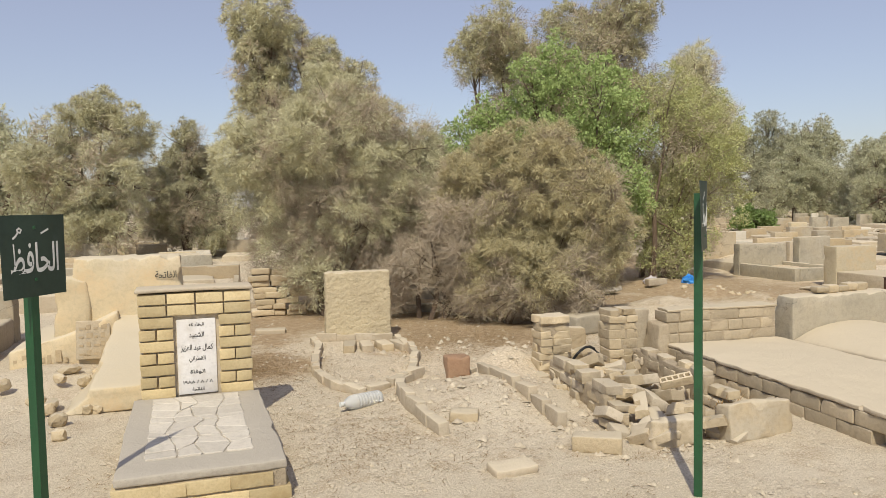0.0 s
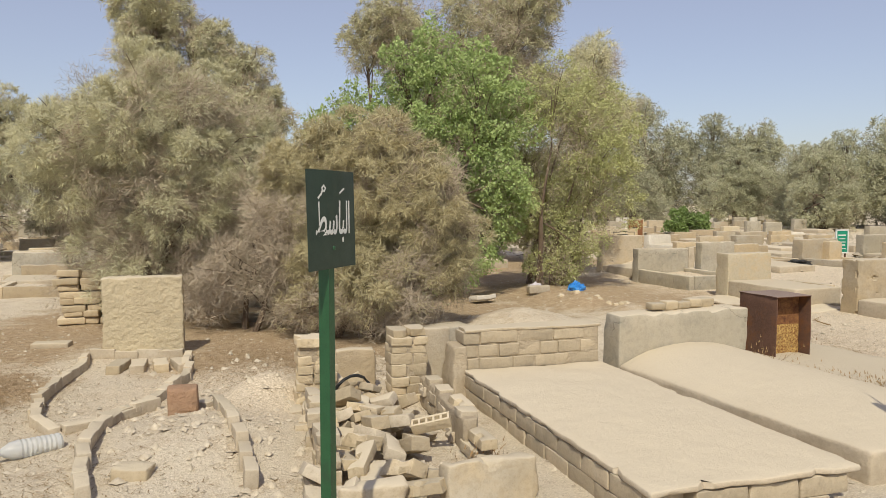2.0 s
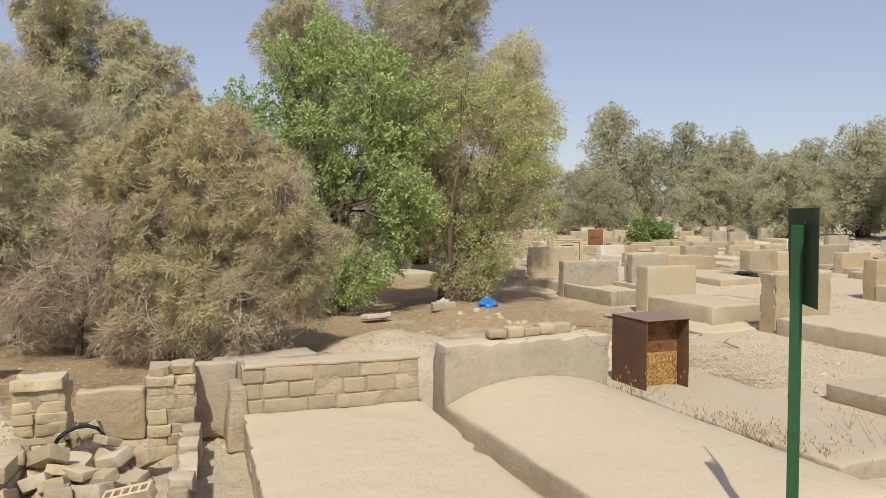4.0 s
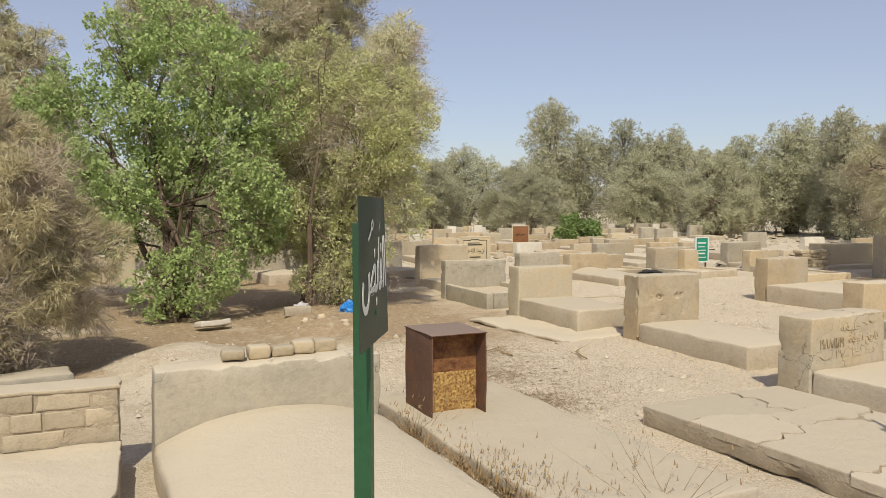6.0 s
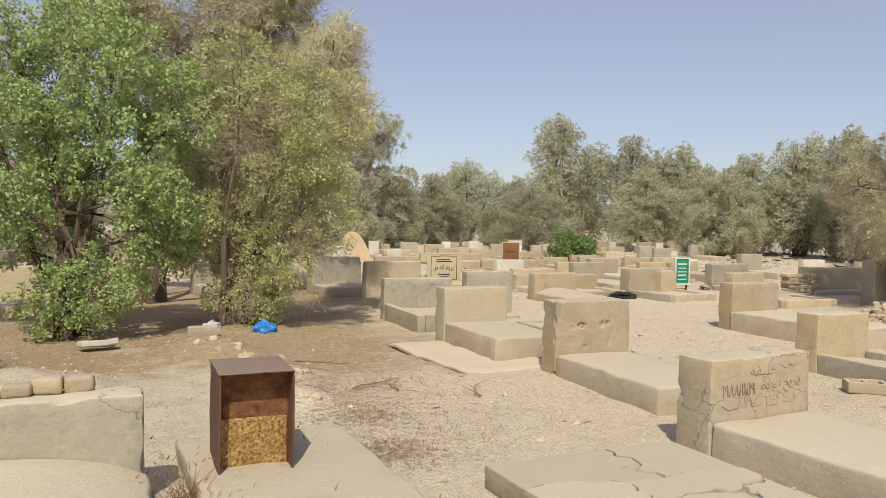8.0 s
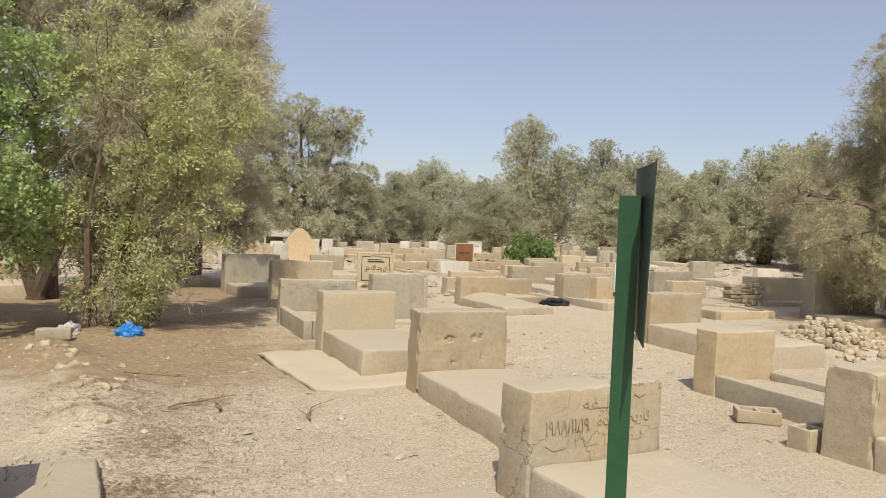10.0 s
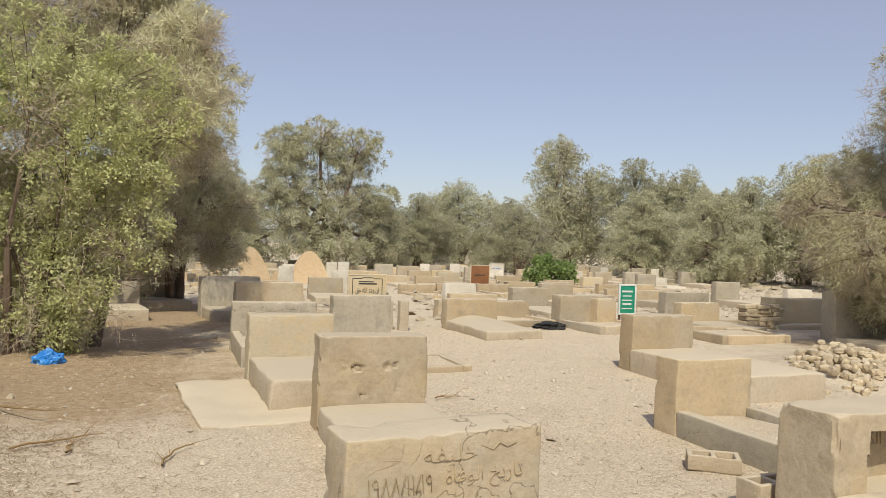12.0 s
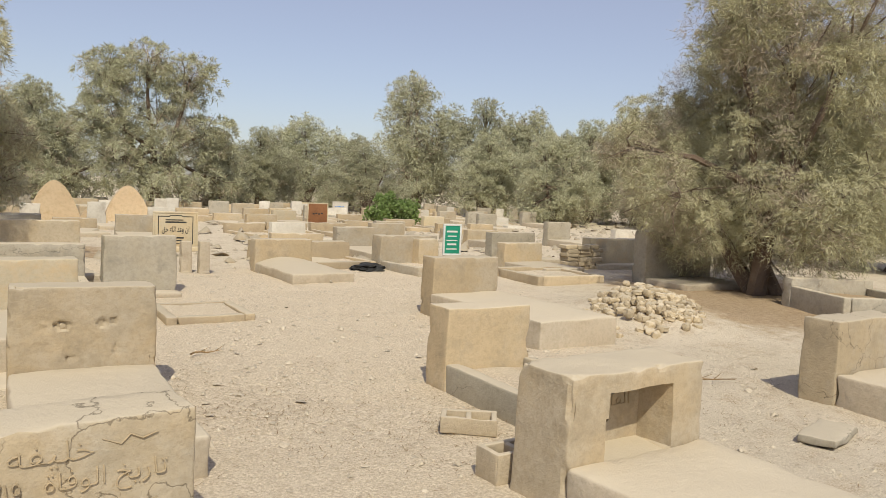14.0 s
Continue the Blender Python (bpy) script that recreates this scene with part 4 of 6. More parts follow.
def kerb_ring(points, label, seed, closed=False):
    rnd = random.Random(seed)
    ring = thing("kerb_ring", label, "grave kerb", pose(points[0][0], points[0][1], 0))
    meshes = [box_mesh("kerb_stone", slab_sand, 0.23, 0.075, 0.12, r=0.007, step=0.05, amp=0.008, seed=seed + k, chip=0.02) for k in range(3)]
    pts = points + points[:1] if closed else points
    for (xa, ya), (xb, yb) in zip(pts, pts[1:]):
        ln, ang = math.hypot(xb - xa, yb - ya), math.degrees(math.atan2(yb - ya, xb - xa))
        n = max(1, round(ln / 0.20))
        for k in range(n):
            s = k / n
            kx, ky = xa + (xb - xa) * s, ya + (yb - ya) * s
            part("kerb_stone", rnd.choice(meshes), ring, m=pose(kx - points[0][0], ky - points[0][1], ground_height(kx, ky) - 0.045 + rnd.uniform(-0.012, 0.012), rnd.uniform(-6, 6), rnd.uniform(-3, 3), ang + rnd.uniform(-3, 3)))


kerb_ring([(1.85, 8.22), (1.83, 7.84), (1.64, 7.23), (1.53, 6.72), (1.54, 6.1), (1.66, 5.75), (1.88, 5.86), (2.13, 6.05), (2.37, 6.61), (2.54, 6.98), (2.66, 7.98)], "ring of pale kerb stones round a sunken grave", 100, True)
kerb_ring([(2.3, 6.04), (2.04, 5.82), (1.91, 5.49), (1.83, 5.05), (1.84, 4.45)], "curved row of pale kerb stones edging an old grave", 104)
kerb_ring([(2.5, 5.86), (2.66, 5.61), (2.69, 5.19), (2.67, 4.7), (2.63, 4.26)], "row of half-buried kerb stones", 107)


def post_sign(x, y, turn, top, text, tw, th, label, lean=0.0, seed=0, marks=((0.05, -0.07), (-0.09, -0.08))):
    """A green angle-iron post with a square dark green plate, lettered white."""
    s = thing("sign_post", label, "sign", pose(x, y, 0, 0, lean, turn), "green signs along the path")
    leg, t = 0.042, 0.005
    v, f = join((rbox(leg, t, top + 0.04, r=0.0015, step=0.4, amp=0.0), (-leg / 2, 0, -0.1)), (rbox(t, leg, top + 0.04, r=0.0015, step=0.4, amp=0.0), (-leg / 2 - 0.001, leg - t - 0.001, -0.1)))
    part("post", mesh_from("post", v, f, green_paint), s, "green painted angle-iron post")
    n, half = 12, 0.168
    verts = [(-half + 2 * half * i / n, -0.012 - d + 0.010 * math.sin(i * 0.42 + seed) * (j / n), top - 0.345 + 0.345 * j / n) for d in (0, 0.002) for j in range(n + 1) for i in range(n + 1)]
    k = (n + 1) ** 2
    faces = []
    for j in range(n):
        for i in range(n):
            a = j * (n + 1) + i
            faces += [(a, a + n + 1, a + n + 2, a + 1), (k + a, k + a + 1, k + a + n + 2, k + a + n + 1)]
    rim = [j * (n + 1) for j in range(n + 1)] + [n * (n + 1) + i for i in range(1, n + 1)] + [j * (n + 1) + n for j in range(n - 1, -1, -1)] + list(range(n - 1, 0, -1))
    for a, b in zip(rim, rim[1:] + rim[:1]):
        faces.append((a, b, k + b, k + a))
    plate = part("plate", mesh_from("plate", verts, faces, sign_green, True), s, "dark green metal plate")
    me = text_mesh(text, 0.15, letter_white, tw, th, 0.0004)
    co = np.empty(len(me.vertices) * 3, dtype=np.float32)
    me.vertices.foreach_get("co", co)
    co = co.reshape(-1, 3)
    zc = top - 0.18
    px, pz = co[:, 0].copy(), co[:, 1] + zc
    fr = np.clip((pz - (top - 0.345)) / 0.345, 0, 1)
    bend = -0.0135 + 0.010 * np.sin((px + half) / (2 * half) * n * 0.42 + seed) * fr - 0.002 - co[:, 2]
    me.vertices.foreach_set("co", np.stack([px, bend, pz], 1).astype(np.float32).ravel())
    part("lettering", me, plate, "white hand-painted lettering")
    # vowel marks above the word: a slanted stroke and a small hook
    hook = [(0.018 + 0.010 * math.cos(a), 0.016 + 0.010 * math.sin(a)) for a in (-2.6, -1.2, 0.2, 1.6, 2.9, 3.9)] + [(0.002, -0.004), (-0.016, -0.018)]
    mv, mf = [], []
    for line, (cx, cz) in (([(-0.02, -0.009), (0.02, 0.009)], marks[0]), (hook, marks[1])):
        for i, (qx, qz) in enumerate(line):
            (ax, az), (bx, bz_) = line[max(0, i - 1)], line[min(len(line) - 1, i + 1)]
            ln = math.hypot(bx - ax, bz_ - az)
            for sg in (-0.0042, 0.0042):
                wx, wz = cx + qx - sg * (bz_ - az) / ln, top + cz + qz + sg * (bx - ax) / ln
                high = min(1.0, max(0.0, (wz - top + 0.345) / 0.345))
                mv.append((wx, -0.0155 + 0.010 * math.sin((wx + half) / (2 * half) * n * 0.42 + seed) * high, wz))
            if i:
                e = len(mv)
                mf.append((e - 4, e - 3, e - 1, e - 2))
    part("writing", mesh_from("marks", mv, mf, letter_white), plate, "white painted vowel marks")
    for bz in (top - 0.06, top - 0.28):
        part("bolt", box_mesh("bolt", green_paint, 0.014, 0.006, 0.014, r=0.003, step=0.1, amp=0), plate, m=pose(-0.007, -0.014, bz))


post_sign(-0.40, 3.60, 52, 1.495, "الحافظ", 0.25, 0.13, "green post with a dark green plate lettered in white", seed=1)
post_sign(2.64, 2.99, 44, 1.60, "الباسط", 0.24, 0.15, "green post with a dark green plate, seen edge-on from the path", seed=2)
post_sign(5.83, 2.58, 54, 1.49, "القابض", 0.30, 0.17, "green post with a bent dark green plate lettered in white", seed=3)
post_sign(9.06, 2.46, 49.5, 1.62, "العليم", 0.29, 0.25, "green post with a tall-lettered dark green plate", 0, seed=4, marks=((0.11, -0.045), (-0.07, -0.085)))


def rusty_box():
    b = thing("rusty_box", "rusty brown sheet-metal box with an open front", "metal box", pose(7.48, 5.66, 0.09, 0, 0, -5))
    w, d, h, t = 0.40, 0.47, 0.545, 0.008
    kw = dict(r=0.0035, step=0.08, amp=0.007)
    part("side_panel", box_mesh("panel", rust_brown, t, d, h, seed=1, **kw), b)
    part("side_panel", box_mesh("panel", rust_brown, t, d, h, seed=2, **kw), b, m=pose(w - t, 0, 0))
    part("top_panel", box_mesh("panel", rust_brown, w + 0.01, d + 0.015, t, seed=3, **kw), b, m=pose(-0.005, 0.005, h))
    part("back_panel", box_mesh("panel", rust_flaked, w - 2 * t, t, h, seed=4, **kw), b, "dark rusty back panel", pose(t, -0.33, 0))
    part("flaking_paint", box_mesh("paint", rust_yellow, w - 2 * t - 0.01, 0.003, h * 0.5, r=0.0012, step=0.03, amp=0.006, seed=6), b, "flaking yellow paint with rust spots", pose(t + 0.005, -0.343, 0.002))


rusty_box()


def far_board(name, x, y, turn, w, h, z, face_mat, label, frame_mat, text=None, text_mat=None, posts=True, tsize=None):
    b = thing(name, label, "sign", pose(x, y, 0, 0, 0, turn))
    part("board", box_mesh("board", face_mat, w, 0.03, h, r=0.005, step=0.5, amp=0.0), b, m=pose(0, 0, z))
    f = 0.035
    for fx, fz, fw, fh in ((-f, z - f, w + 2 * f, f), (-f, z + h, w + 2 * f, f), (-f, z, f, h), (w, z, f, h)):
        part("frame", box_mesh("frame", frame_mat, fw, 0.045, fh, r=0.006, step=0.5, amp=0.0), b, m=pose(fx, 0.004, fz))
    if posts:
        for px in (0.0, w - 0.04):
            part("post", box_mesh("post", rust_brown, 0.04, 0.03, z + h * 0.5, r=0.005, step=0.5, amp=0.0), b, m=pose(px, 0.034, 0))
    if text:
        part("lettering", text_mesh(text, 0.2, text_mat, tsize[0], tsize[1], 0.001), b, "lettering", pose(w / 2, -0.032, z + h * 0.5, 90))
    return b


gb = far_board("notice_board", 19.34, 13.62, -10, 0.33, 0.55, 0.22, board_green, "small green notice board with white writing", letter_white)
part("writing", bars_mesh([(0.035 + 0.02 * (k % 2), 0.05 + 0.085 * k, 0.24 - 0.04 * (k % 2), 0.022 + 0.014 * (k % 3 == 1)) for k in range(5)], letter_white), gb, "white writing", pose(0, -0.032, 0.25))
sb = far_board("inscribed_headstone", 14.76, 17.02, -8, 0.79, 0.66, 0.10, plaster_cream, "cream headstone with a dark framed inscription", plaster_cream, "ان وعد الله حق", letter_black, False, (0.52, 0.16))
part("border", bars_mesh([(0.06, 0.05, 0.67, 0.015), (0.06, 0.59, 0.22, 0.015), (0.51, 0.59, 0.22, 0.015), (0.06, 0.05, 0.015, 0.55), (0.715, 0.05, 0.015, 0.55), (0.28, 0.61, 0.23, 0.015), (0.2, 0.47, 0.40, 0.03), (0.2, 0.52, 0.34, 0.02), (0.25, 0.16, 0.3, 0.03), (0.3, 0.11, 0.22, 0.02)], letter_black), sb, "dark painted border", pose(0, -0.032, 0.10))
part("plinth", box_mesh("plinth", plaster_cream, 0.9, 0.14, 0.10, r=0.02, step=0.2, amp=0.005), sb, m=pose(-0.04, 0.06, 0))
bb = far_board("notice_board", 22.72, 26.1, -14, 0.68, 0.68, 0.11, board_brown, "rusty brown board with worn writing", plaster_cream)
part("writing", bars_mesh([(0.15 + 0.1 * k, 0.3 + 0.02 * (k % 2), 0.07, 0.05) for k in range(4)], letter_black), bb, "worn dark writing", pose(0, -0.032, 0.11))
wb = far_board("notice_board", 27.4, 32.8, -14, 0.68, 0.58, 0.14, white_wash, "white board with faded blue writing", white_wash)
part("writing", bars_mesh([(0.05 + 0.06 * (k % 7), 0.08 + 0.1 * (k // 7), 0.045, 0.035) for k in range(21)], plastic_blue), wb, "faded blue writing", pose(0.05, -0.032, 0.22))


def arched_stone(x, y, w, h, label):
    n = 28
    prof = [(-w / 2, 0), (-w / 2, h * 0.15)]
    for i in range(1, n):
        a = i / n
        u = -1 + 2 * a
        prof.append((u * w / 2, h * (0.15 + 0.85 * (1 - abs(u) ** 1.75) ** 0.85)))
    prof += [(w / 2, h * 0.15), (w / 2, 0)]
    m = len(prof)
    verts = [(px, py, pz) for py in (0.0, -0.25) for px, pz in prof]
    faces = [tuple(range(m - 1, -1, -1)), tuple(range(m, 2 * m))] + [(i, i + 1, m + i + 1, m + i) for i in range(m - 1)]
    thing("arched_headstone", label, "headstone", pose(x, y, 0, 0, 0, -5), "arched headstones", data=mesh_from("arch", verts, faces, plaster_warm_arch))


plaster_warm_arch = surface("ochre_plaster", (0.590, 0.445, 0.280), (0.630, 0.495, 0.320), grain=12, bump=0.2, stain=(0.5, 0.36, 0.2))
arched_stone(14.57, 26.3, 1.36, 1.25, "tall pointed arched headstone of ochre plaster")
arched_stone(16.95, 27.6, 1.36, 1.16, "tall pointed arched headstone of ochre plaster")
arched_stone(15.72, 26.7, 0.80, 0.52, "small arched headstone of ochre plaster")

# ---- rows of graves farther back ----
protos = []
for k, (pw, ph, pl, pm, ps) in enumerate(((0.9, 0.6, 1.9, plaster, slab_sand), (1.0, 0.45, 2.0, plaster_warm, slab_sand), (0.85, 0.7, 1.7, plaster_grey, slab_sand), (0.95, 0.5, 1.9, white_wash, white_wash), (1.2, 0.4, 2.0, stone, slab_sand), (0.9, 0.55, 1.8, plaster_cream, slab_sand), (0.5, 0.7, 1.5, white_wash, slab_sand))):
    names = ("weathered plastered grave among others", "low tan plastered grave with a slab", "tall grey plastered headstone and slab", "whitewashed grave with a low slab", "crumbling stone-edged grave filled with gravel", "cream plastered grave with a slab", "narrow upright white headstone and slab")
    protos.append(plain_grave(20.0 + 3 * k, 17.6, -6, pw, 0.09 if k == 6 else 0.24, ph, pl, 0.1 if k == 6 else 0.2, names[k], pm, ps, 120.0 + k, 0.03, kerb=(k == 4), group="graves in the far rows", step=0.22))
rnd = random.Random(21)
taken = [(19.3, 13.7), (15.2, 17.2), (23.3, 26.6), (25.4, 27.6), (14.75, 27.3), (16.85, 27.3), (15.75, 27.6), (11.5, 16.2), (10.3, 18.4), (27, 26.8)] + [(p.location.x, p.location.y) for p in protos]
count = 0
for row in range(13):
    y = 15.6 + row * 2.35
    x = -9.0 + rnd.random() * 2
    while x < 17 + row * 3.2:
        x += rnd.uniform(1.25, 2.7)
        yy = y + rnd.uniform(-0.5, 0.5)
        if (1.0 < x < 13.5 and yy < 20.5) or rnd.random() < 0.12 or (20.0 < x < 24.5 and yy < 15):
            continue
        if any(abs(x - tx) < 1.4 and abs(yy - ty) < 1.6 for tx, ty in taken):
            continue
        src = protos[rnd.choice((0, 0, 1, 1, 2, 3, 4, 4, 4, 5, 6))]
        c = copy_thing(src, pose(x, yy, -rnd.uniform(0, 0.12), 0, 0, rnd.uniform(-14, 4)))
        count += 1

# ---- trees ----


def limbs_mesh(base, lobes, seed, trunks, radius):
    """Stems from the foot towards the lobes of the crown, forking into thinner limbs."""
    rnd = random.Random(seed)
    shapes = []
    for k in range(trunks):
        foot = Vector((base[0] + rnd.uniform(-0.25, 0.25) * (trunks > 1), base[1] + rnd.uniform(-0.2, 0.2) * (trunks > 1), -0.05))
        goal = Vector(lobes[k % len(lobes)][:3])
        fork = foot.lerp(goal, 0.4) + Vector((rnd.uniform(-0.15, 0.15), rnd.uniform(-0.15, 0.15), 0.1))
        shapes.append((tube([foot, foot.lerp(fork, 0.5) + Vector((rnd.uniform(-0.08, 0.08), rnd.uniform(-0.08, 0.08), 0)), fork], [radius * 1.25, radius, radius * 0.75], 7), (0, 0, 0)))
        for j, lobe in enumerate(lobes):
            if j % trunks != k:
                continue
            c, r = Vector(lobe[:3]), lobe[3]
            mid = fork.lerp(c, 0.55) + Vector((rnd.uniform(-0.2, 0.2), rnd.uniform(-0.2, 0.2), rnd.uniform(-0.1, 0.2)))
            shapes.append((tube([fork, mid, c], [radius * 0.6, radius * 0.4, radius * 0.2], 5), (0, 0, 0)))
            for _ in range(9):
                d = Vector((rnd.gauss(0, 1), rnd.gauss(0, 1), rnd.gauss(0.3, 0.8))).normalized()
                e = c + d * r * rnd.uniform(0.7, 1.02)
                shapes.append((tube([mid.lerp(c, rnd.random()), c.lerp(e, 0.5) + Vector((rnd.uniform(-0.1, 0.1), rnd.uniform(-0.1, 0.1), 0)), e], [radius * 0.18, radius * 0.11, 0.005], 4), (0, 0, 0)))
    return mesh_from("limbs", *join(*shapes), bark, True)


def sprays(lobes, seed, count, length, width, droop=0.3, up=0.3, shell=0.72, fan=0.6, lump=0.30, density=38, out=0.9, bare=0.0, buds=11):
    """Foliage at three scales: each lobe of the crown bears smaller buds, each bud many tufts, and in each tuft narrow blades lean outwards and droop. Below the height bare the tufts thin out."""
    g = np.random.default_rng(seed)
    tufts = []
    for x, y, z, r in lobes:
        b = g.normal(size=(buds, 3))
        b /= np.linalg.norm(b, axis=1)[:, None]
        size = r * (0.30 + 0.22 * g.random(buds))
        centre = np.array([x, y, z]) + b * (r * (0.5 + 0.28 * g.random(buds)))[:, None]
        for c0, rb in zip(centre, size):
            d = g.normal(size=(density, 3)) + np.array([0, 0, 0.15])
            d /= np.linalg.norm(d, axis=1)[:, None]
            c = c0 + d * (rb * (shell + (1.1 - shell) * g.random(density)))[:, None]
            tufts.append(np.concatenate([c, (rb * lump * (0.5 + 1.0 * g.random(density) ** 1.5))[:, None], d], 1))
    tufts = np.concatenate(tufts)
    tufts = tufts[tufts[:, 2] > 0.1]
    w = tufts[:, 3] ** 2
    if bare:
        w = w * np.clip(0.12 + (tufts[:, 2] / bare) ** 2, 0, 1)
    k = g.choice(len(tufts), count, p=w / w.sum())
    t = tufts[k]
    d = g.normal(size=(count, 3)) + out * t[:, 4:7] + np.array([0, 0, up])
    d /= np.linalg.norm(d, axis=1)[:, None]
    along = g.random(count) ** 0.6
    p = t[:, :3] + d * (t[:, 3] * along)[:, None]
    p[:, 2] -= droop * t[:, 3] * along ** 2
    way = d + g.normal(size=p.shape) * fan - np.array([0, 0, 1.0]) * (droop * along)[:, None]
    way /= np.linalg.norm(way, axis=1)[:, None]
    ln = length * (0.45 + 1.1 * g.random(count) ** 1.5)
    tip = p + way * ln[:, None]
    side = np.cross(way, t[:, 4:7] + 0.5 * g.normal(size=p.shape))
    side /= np.linalg.norm(side, axis=1)[:, None] + 1e-9
    wd = width * (0.6 + 0.8 * g.random(count))
    ok = (tip[:, 2] > 0.02) & (p[:, 2] > 0.02)
    return p[ok], tip[ok], (side * wd[:, None] * 0.5)[ok]


def blades_mesh(name, data, material):
    p, tip, s = data
    n = len(p)
    v = np.stack([p - s, p + s, tip], 1).reshape(-1, 3)
    return quick_mesh(name, v, np.arange(3 * n), 3, material)


def leaves_mesh(name, data, material):
    """Small broad leaves: four-cornered, widest in the middle."""
    p, tip, s = data
    n = len(p)
    mid = (p * 0.5 + tip * 0.5)
    v = np.stack([p, mid - s, tip, mid + s], 1).reshape(-1, 3)
    return quick_mesh(name, v, np.arange(4 * n), 4, material)


def tree(name, label, base, lobes, seed, leaf, count, length=0.2, width=0.013, trunks=3, radius=0.07, twigs=0.3, broad=False, group="", category="tree", **kw):
    t = thing(name, label, category, pose(base[0], base[1], 0), group)
    off = [(a - base[0], b - base[1], c, r) for a, b, c, r in lobes]
    part("trunk", limbs_mesh((0, 0), off, seed, trunks, radius), t, "grey-brown stems and limbs")
    make = leaves_mesh if broad else blades_mesh
    part("crown", make("crown", sprays(off, seed, count, length, width, **kw), leaf), t)
    if twigs:
        inner = [(a, b, c - 0.1 * r, r * 0.9) for a, b, c, r in off]
        part("deadwood", blades_mesh("deadwood", sprays(inner, seed + 7, int(count * twigs), 0.15, 0.0055 if broad else max(0.0045, width * 0.55), droop=0.1, up=0.1, shell=0.5, lump=0.7, density=8, fan=0.9), dead_twig), t, "bare grey-brown twigs")
    return t


B1 = [(1.95, 10.89, 2.2, 0.86), (2.58, 10.12, 2.41, 0.9), (3.33, 9.94, 2.26, 0.74), (2.2, 11.1, 1.5, 0.99), (2.98, 10.23, 1.4, 0.9), (2.41, 10.62, 0.68, 0.74), (3.5, 10.58, 0.72, 0.58)]
B2 = [(4.74, 8.19, 1.93, 0.57), (4.23, 8.61, 1.67, 0.64), (5.15, 7.9, 1.57, 0.54), (5.04, 8.17, 1.36, 0.71), (4.52, 8.71, 0.93, 0.75), (5.44, 8.0, 1.0, 0.5), (4.75, 8.0, 0.62, 0.61), (4.18, 8.71, 0.36, 0.57)]
GT = [(6.96, 11.4, 3.68, 0.61), (6.27, 11.38, 3.53, 0.45), (7.35, 10.82, 3.3, 0.7), (6.63, 11.72, 2.83, 0.7), (7.3, 11.21, 2.42, 0.82), (6.01, 11.68, 2.4, 0.57), (8.16, 11.27, 2.78, 0.66), (7.96, 11.21, 1.79, 0.66), (7.02, 11.75, 1.47, 0.82), (6.17, 11.42, 1.47, 0.66), (7.95, 11.2, 1.05, 0.45), (7.06, 11.27, 0.67, 0.49), (7.8, 10.66, 1.24, 0.43), (7.67, 10.49, 1.84, 0.43), (6.7, 11.1, 0.5, 0.42), (7.35, 10.95, 0.55, 0.42), (5.3, 11.9, 2.55, 0.48), (5.7, 11.8, 3.0, 0.4)]
GB = [(9.15, 11.76, 1.72, 0.92), (8.8, 11.73, 2.19, 0.72), (9.39, 10.82, 2.48, 0.84), (9.83, 10.85, 1.75, 0.65), (8.9, 11.07, 3.26, 0.7), (9.8, 11.57, 3.27, 0.73), (10.28, 11.0, 2.73, 0.46), (9.12, 11.38, 0.7, 0.65), (9.61, 11.04, 0.94, 0.61), (8.6, 11.4, 1.32, 0.5), (8.95, 11.1, 0.45, 0.42), (9.3, 11.2, 0.4, 0.35)]
TB = [(7.89, 15.36, 5.36, 0.92), (7.26, 15.69, 4.75, 0.66), (10.33, 14.27, 5.79, 0.79), (10.15, 14.46, 4.82, 1.05), (9.66, 15.58, 5.13, 1.05), (8.75, 15.63, 4.3, 1.18), (10.19, 15.44, 3.93, 1.18), (10.98, 14.32, 3.94, 0.79)]
R1 = [(10.7, 12.26, 4.11, 0.53), (10.35, 12.22, 3.49, 0.53), (10.71, 11.69, 3.26, 0.43), (10.58, 12.25, 2.73, 0.58)]
TT = [(3.39, 19.62, 6.25, 1.04), (3.01, 19.62, 5.24, 0.75), (4.28, 19.46, 5.57, 0.89), (3.63, 20.1, 4.33, 1.19), (5.42, 19.04, 4.69, 0.72), (5.02, 19.05, 3.66, 1.12), (4.24, 19.66, 2.82, 1.19), (5.81, 18.68, 3.49, 0.75)]
LT1 = [(-0.84, 23.5, 4.31, 0.73), (-1.58, 23.52, 3.67, 0.96), (-0.27, 23.19, 3.66, 0.96), (-2.17, 23.3, 2.56, 1.13), (-0.74, 22.67, 2.37, 1.22), (0.11, 23.42, 2.23, 0.78), (-1.53, 23.15, 1.14, 1.04), (-0.37, 22.88, 1.12, 0.87)]
LT2 = [(1.62, 24.61, 3.48, 0.75), (1.14, 25.39, 2.82, 0.85), (2.25, 25.46, 2.65, 0.85), (1.55, 24.45, 1.73, 1.13), (1.06, 25.34, 0.86, 0.85), (2.4, 24.85, 1.01, 0.85)]
RT = [(21.03, 8.77, 4.19, 0.7), (21.48, 8.0, 4.07, 1.19), (21.88, 9.23, 3.36, 0.89), (21.39, 10.19, 2.7, 0.84), (20.21, 9.94, 2.31, 0.5), (22.14, 8.43, 2.7, 1.29), (20.6, 9.3, 1.59, 0.94), (21.99, 9.04, 1.47, 1.09), (21.79, 7.67, 1.35, 1.09), (23.13, 7.83, 3.03, 1.19), (21.93, 9.58, 0.65, 0.75), (22.45, 7.17, 1.82, 0.99), (22.48, 8.84, 0.62, 0.79), (21.96, 7.22, 4.04, 1.09)]
